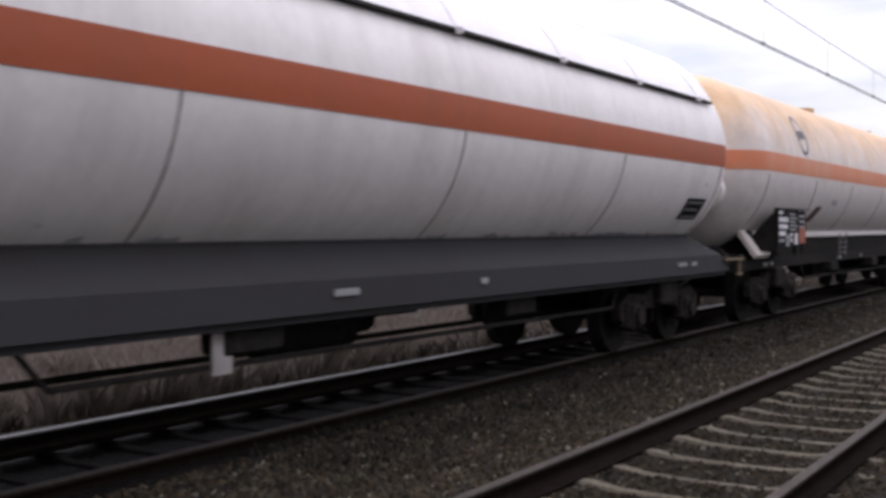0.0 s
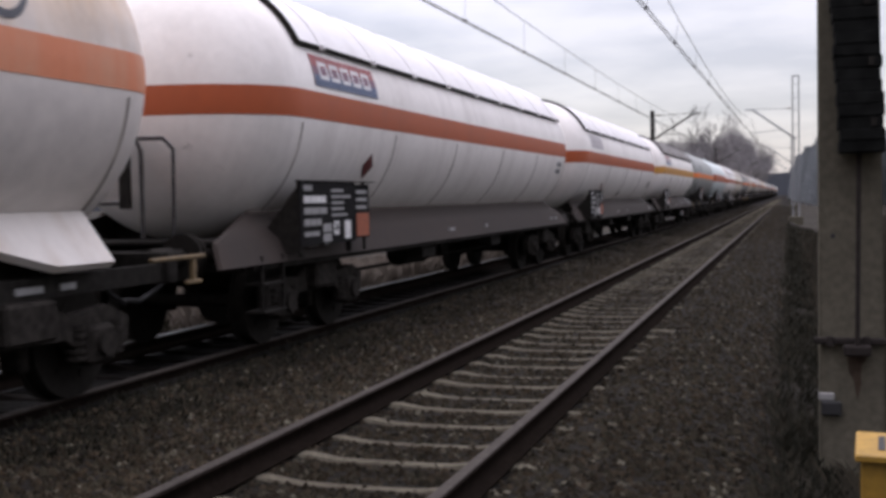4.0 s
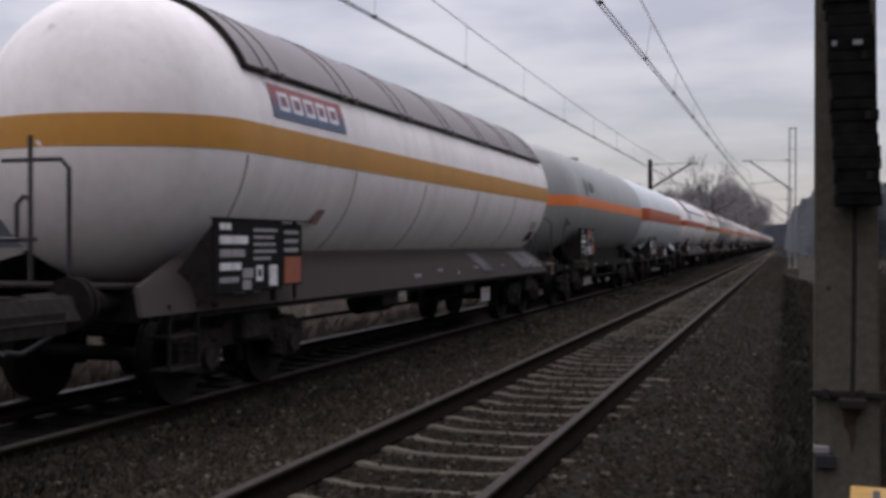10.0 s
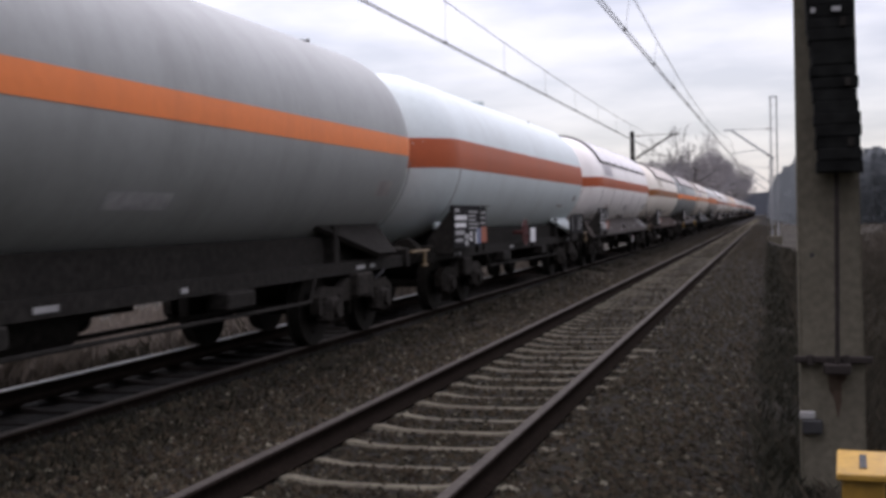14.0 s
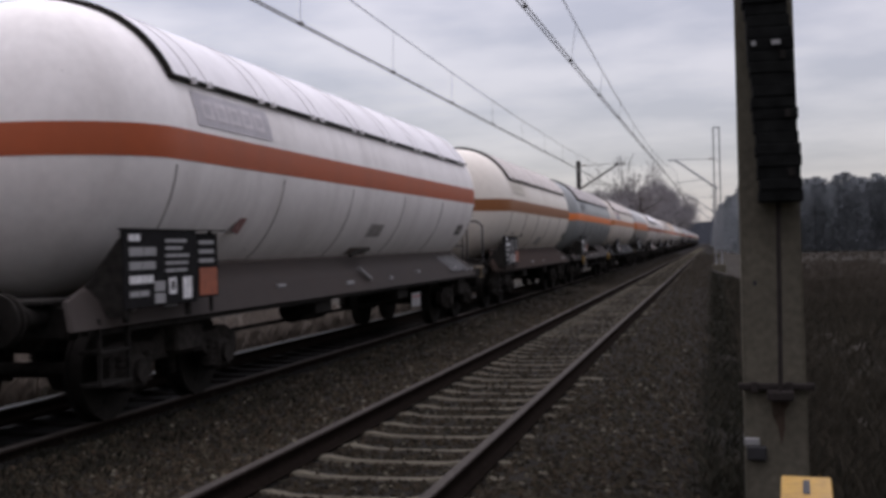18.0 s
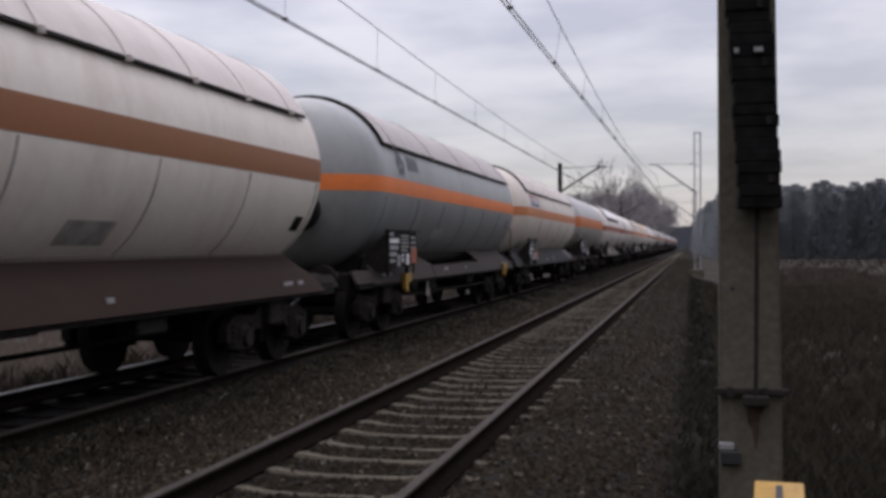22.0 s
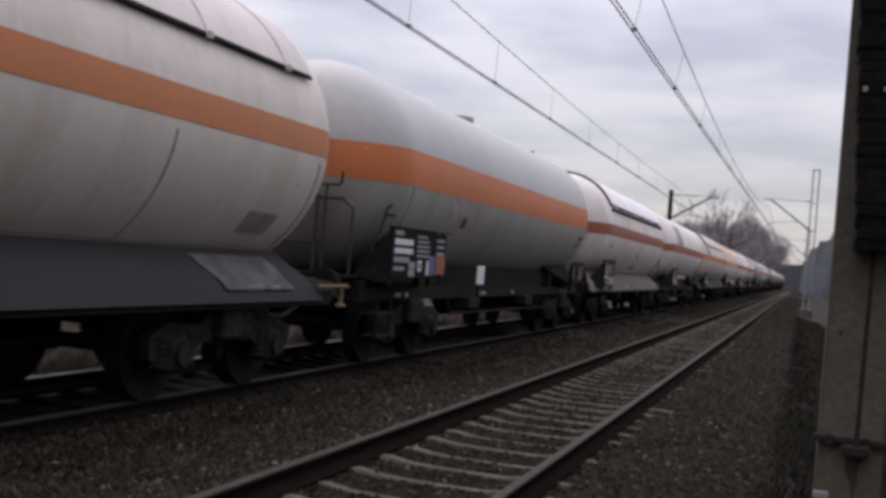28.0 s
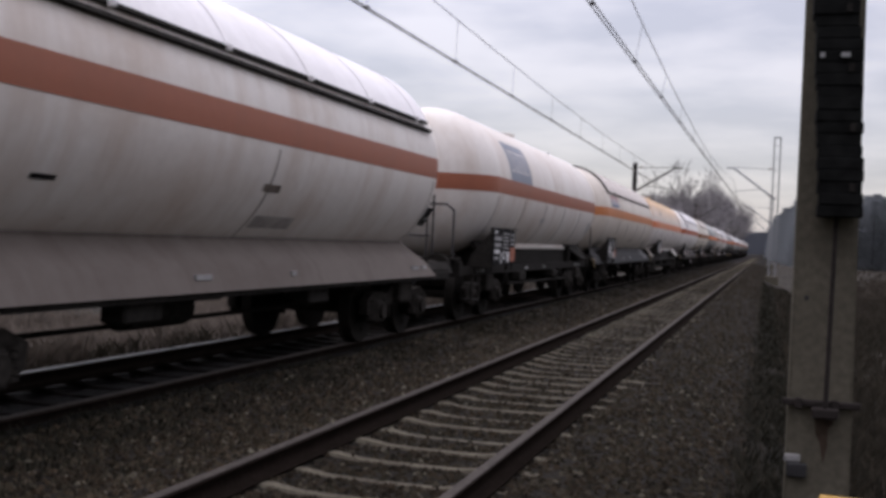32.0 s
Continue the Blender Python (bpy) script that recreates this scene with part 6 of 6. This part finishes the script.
def scatter_stones(count, x0, x1, y0, y1, size, seed, mat="stone"):
    rg = np.random.default_rng(seed)
    unit = np.array([(1, 0, 0), (-1, 0, 0), (0, 1, 0), (0, -1, 0), (0, 0, 1), (0, 0, -1)], float)
    tri = np.array([(0, 2, 4), (2, 1, 4), (1, 3, 4), (3, 0, 4), (2, 0, 5), (1, 2, 5), (3, 1, 5), (0, 3, 5)])
    u = rg.random(count)
    ys = y0 * (y1 / y0) ** u if y0 > 0 else y0 + (y1 - y0) * u      # denser near the camera
    xs = rg.uniform(x0, x1, count)
    zs = np.interp(xs, [p[0] for p in PROFILE], [p[1] for p in PROFILE])
    # the middle of the sleepers stays clear of most stones
    ph = ((ys - 1.3) / PITCH) % 1.0
    on = (np.minimum(ph, 1 - ph) < 0.13) & (np.abs(np.abs(xs - NEAR_X) - 0.93) > 0.12) & (np.abs(xs - NEAR_X) < 1.2) & (rg.random(count) < 0.94)
    edge = rg.random(count) < np.clip((0.80 - xs) / 1.1, 0.0, 1.0)      # thins out towards the grass
    keep = ~on & edge & (np.abs(np.abs(xs - NEAR_X) - GAUGE) > 0.07)
    xs, ys, zs = xs[keep], ys[keep], zs[keep]
    n = len(xs)
    sz = size * rg.uniform(0.5, 1.25, (n, 1, 1)) * rg.uniform(0.6, 1.2, (n, 6, 1))
    ang = rg.uniform(0, 6.28, n)
    ca, sa = np.cos(ang), np.sin(ang)
    P = np.repeat(unit[None], n, 0) * sz * np.array([1.0, 1.0, 0.75]) + rg.normal(0, size * 0.14, (n, 6, 3))
    Q = np.stack([P[..., 0] * ca[:, None] - P[..., 1] * sa[:, None], P[..., 0] * sa[:, None] + P[..., 1] * ca[:, None], P[..., 2]], -1)
    Q += np.stack([xs, ys, zs + size * 0.02], -1)[:, None]
    F = (tri[None] + 6 * np.arange(n)[:, None, None]).reshape(-1, 3)
    me = bpy.data.meshes.new("ballast_stones")
    me.from_pydata(Q.reshape(-1, 3).tolist(), [], F.tolist())
    me.materials.append(M[mat])
    ob = new("ballast_stones", me)
    return tagged(ob, "loose broken brown ballast stones round the sleepers", "ballast", kind="stuff")


scatter_stones(42000, -3.6, 0.8, 4.2, 45.0, 0.034, 5)
scatter_stones(18000, -5.3, -3.6, 4.2, 45.0, 0.034, 8, "dusty_stone")
scatter_stones(11000, -3.6, 0.8, -9.0, 4.3, 0.034, 7)
scatter_stones(5000, -5.3, -3.6, -9.0, 4.3, 0.034, 9, "dusty_stone")
scatter_stones(26000, -5.3, 0.8, 44.0, 150.0, 0.048, 6)


def scatter_grass(name, boxes, mat, label, seed, height):
    """Blades of dead grass in tufts; each box is x0, x1, y0, y1, tufts."""
    rg = random.Random(seed)
    vs, fs = [], []
    for x0, x1, y0, y1, count in boxes:
        for _ in range(count):
            x, y = rg.uniform(x0, x1), y0 * (y1 / y0) ** rg.random() if y0 > 0 else rg.uniform(y0, y1)
            if seed not in (11, 12) and noise.noise((x * 0.5, y * 0.5, seed)) < -0.15:
                continue
            g = ground_z(x) - 0.03
            for _ in range(rg.randint(7, 12)):
                a, h = rg.uniform(0, 6.28), height * rg.uniform(0.45, 1.2)
                bx, by = x + rg.gauss(0, 0.07), y + rg.gauss(0, 0.07)
                lean, w = rg.uniform(0.1, 0.8) * h, rg.uniform(0.004, 0.009) * (1 + max(y, 0) / 60)
                ca, sa = math.cos(a), math.sin(a)
                k = len(vs)
                vs += [(bx - sa * w, by + ca * w, g), (bx + sa * w, by - ca * w, g), (bx + ca * lean * 0.4 + sa * w * 0.7, by + sa * lean * 0.4 - ca * w * 0.7, g + h * 0.6), (bx + ca * lean, by + sa * lean, g + h)]
                fs += [(k, k + 1, k + 2), (k, k + 2, k + 3)]
    me = bpy.data.meshes.new(name)
    me.from_pydata(vs, [], fs)
    me.materials.append(mat)
    return tagged(new(name, me), label, "grass", kind="stuff")


scatter_grass("dry_grass", [(0.45, 1.6, 6.0, 60.0, 900), (0.9, 9.0, 5.0, 60.0, 5200), (0.9, 9.0, -9.0, 5.0, 2600), (-9.3, -8.6, 3.0, 40.0, 500), (1.5, 7.0, 30.0, 60.0, 900)], M["dry_grass"], "matted dead straw-coloured grass on the verges", 11, 0.34)
scatter_grass("field_grass", [(3.0, 14.0, 40.0, 110.0, 3200), (9.0, 60.0, 60.0, 190.0, 3600)], M["field"], "pale dead grass of the open field", 19, 0.36)
scatter_grass("tall_grass", [(-13.5, -8.3, -9.0, 3.0, 2600), (-13.5, -8.3, 3.0, 40.0, 9500), (-17.0, -13.5, 3.0, 40.0, 3000)], M["straw"], "dead grey-brown grass beyond the busy track", 17, 0.42)
scatter_grass("weeds", [(-0.15, 1.3, 6.5, 70.0, 2300), (0.4, 1.3, -9.0, 6.5, 350)], M["weed"], "dark low weeds at the edge of the ballast", 12, 0.17)
scatter_grass("low_weeds", [(-4.8, -4.0, 6.0, 40.0, 300), (-5.42, -4.7, 4.0, 60.0, 1500)], M["weed"], "sparse low dark weeds between the tracks", 13, 0.09)


# ------------------------------------------------------------------ woods in the distance
def conifer_proto(h, seed):
    rg = random.Random(seed)
    t = thing("spruce", pose(0, -50, -40), "spruce with distance haze in its pale colour at the edge of the field", "tree", "spruce wood beyond the field")
    bm = bmesh.new()
    rod(bm, (0, 0, -0.3), (0, 0, h * 0.97), h * 0.014, 7, 0.02)
    part("trunk", bm, M["pine_bark"], t)
    vs, fs = [], []
    for _ in range(3200):      # irregular pine crown of needle clumps, denser and broader below the top
        u = rg.uniform(0.01, 1.0)
        z = h * u
        r = (h * 0.25 * (1.04 - u) ** 0.55 + 0.12) * rg.uniform(0.15, 1.1)
        a = rg.uniform(0, 6.28)
        c = Vector((r * math.cos(a), r * math.sin(a), z))
        i = len(vs)
        s = rg.uniform(0.07, 0.17)
        vs += [tuple(c + Vector((rg.gauss(0, s), rg.gauss(0, s), rg.gauss(0, s * 0.6)))) for _ in range(5)]
        fs += [(i, i + 1, i + 2), (i, i + 2, i + 3), (i + 1, i + 3, i + 4), (i + 2, i + 4, i)]
    me = bpy.data.meshes.new("crown")
    me.from_pydata(vs, [], fs)
    me.materials.append(M["hazed_conifer"])
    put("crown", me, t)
    return t


def bare_proto(h, seed):
    rg = random.Random(seed)
    t = thing("bare_tree", pose(0, -50, -40), "leafless tree, grey-brown paled by painted haze, in a row beside the line", "tree", "leafless trees beside the line")
    bm = bmesh.new()
    tw = []

    def grow(p, d, ln, r, depth):
        q = p + d * ln
        if depth < 3:
            rod(bm, p, q, r, 6 if depth else 8, r * 0.62)
        else:
            tw.append((p, q, r))
        if depth < 5:
            for _ in range((5, 4, 3, 4, 4)[depth]):
                nd = (d + Vector((rg.gauss(0, 0.5), rg.gauss(0, 0.5), rg.gauss(0.12, 0.3)))).normalized()
                grow(p + d * ln * rg.uniform(0.45, 1.0), nd, ln * rg.uniform(0.55, 0.78), r * 0.55, depth + 1)
    grow(Vector((0, 0, -0.3)), Vector((0, 0, 1)), h * 0.36, h * 0.012, 0)
    part("trunk", bm, M["hazed_bark"], t)
    vs, fs = [], []
    for p, q, r in tw:
        s = Vector((rg.gauss(0, 1), rg.gauss(0, 1), 0)).normalized() * max(r, 0.022)
        i = len(vs)
        vs += [tuple(p - s), tuple(p + s), tuple(q + s * 0.6), tuple(q - s * 0.6)]
        fs.append((i, i + 1, i + 2, i + 3))
    me = bpy.data.meshes.new("crown")
    me.from_pydata(vs, [], fs)
    me.materials.append(M["hazed_twig"])
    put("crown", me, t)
    return t


def plant_woods():
    rg = random.Random(4)
    firs = [conifer_proto(h, i) for i, h in enumerate((11.3, 12.6, 13.5, 12.0, 13.0))]
    used = set()

    def place(proto, x, y, k):
        m = pose(x, y, ground_z(x) - 0.1, 0, 0, rg.uniform(0, 360))
        if proto not in used:
            used.add(proto)
            proto.matrix_world = m
            return proto
        c = copy_thing(proto, m)
        return c
    # wood to the right of the line, a step back behind an open field
    for k in range(3):
        for i in range(52):
            place(firs[(i * 3 + k) % 5], 6.0 + k * 0.9 + i * 1.75 + rg.uniform(-0.8, 0.8), 196 + k * 7 + rg.uniform(-3, 3) - i * 0.3, 1)
    for k in range(3):       # the wood's edge recedes beside the line
        for i in range(15):
            u = i / 14
            place(firs[(i + k) % 5], 2.1 + 4.6 * u + k * 1.1 + rg.uniform(-0.3, 0.3), 370 - 160 * u ** 0.8 + k * 9 + rg.uniform(-4, 4), 1)
    bares = [bare_proto(h, 20 + i) for i, h in enumerate((10.5, 17.0, 15.5, 18.5, 21.0))]
    for i in range(46):
        u = i / 45
        y = 112 + 330 * u ** 1.5
        k = 0 if y < 135 else (1, 2)[i % 2] if y < 240 else 3 if y < 340 else 4
        place(bares[k], -11.4 - 2.2 * rg.random() + u * 2.0, y + rg.uniform(-4, 4), 1)


plant_woods()

# a far hazy tree line all round, beyond everything else; the haze is its colour
def far_line():
    bm = bmesh.new()
    n, R = 260, 640.0
    lo, hi = [], []
    for i in range(n + 1):
        a = 2 * math.pi * i / n
        h = 15 + 5.0 * noise.noise((i * 0.21, 0, 0)) + 3.0 * noise.noise((i * 1.7, 4, 0))
        lo.append(bm.verts.new((R * math.sin(a), R * math.cos(a), -4)))
        hi.append(bm.verts.new((R * math.sin(a), R * math.cos(a), h)))
    for i in range(n):
        bm.faces.new((lo[i], lo[i + 1], hi[i + 1], hi[i]))
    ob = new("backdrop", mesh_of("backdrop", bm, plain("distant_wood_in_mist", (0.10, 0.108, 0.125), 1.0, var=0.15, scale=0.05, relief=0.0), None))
    tagged(ob, "misty line of distant woods", "backdrop", kind="structure")


far_line()


# ------------------------------------------------------------------ movement of the train
# seconds and metres that the train has come towards the camera since the start
TRAVEL = [
    (0.0, 0.0), (8.0, 48.0), (16.0, 96.0), (24.0, 144.0), (32.0, 192.0),
]


def travelled(t):
    return float(np.interp(t, [r[0] for r in TRAVEL], [r[1] for r in TRAVEL]))


def motions():
    for w, b in WAGONS:
        walk(w, [(t, pose(FAR_X, b - d, 0)) for t, d in TRAVEL])
    # all wheelsets turn alike: one action, shared
    rows = [(i / 10, pose(0, 0, 0, math.degrees(travelled(i / 10) / WHEEL_R) % 360, 0, 0)) for i in range(int(SECONDS * 10) + 1)]
    first = WHEELSETS[0]
    walk(first, rows)
    for ws in WHEELSETS[1:]:
        ws.rotation_mode = "QUATERNION"
        keys = ws.animation_data_create()
        keys.action = first.animation_data.action
        keys.action_slot = first.animation_data.action_slot


motions()
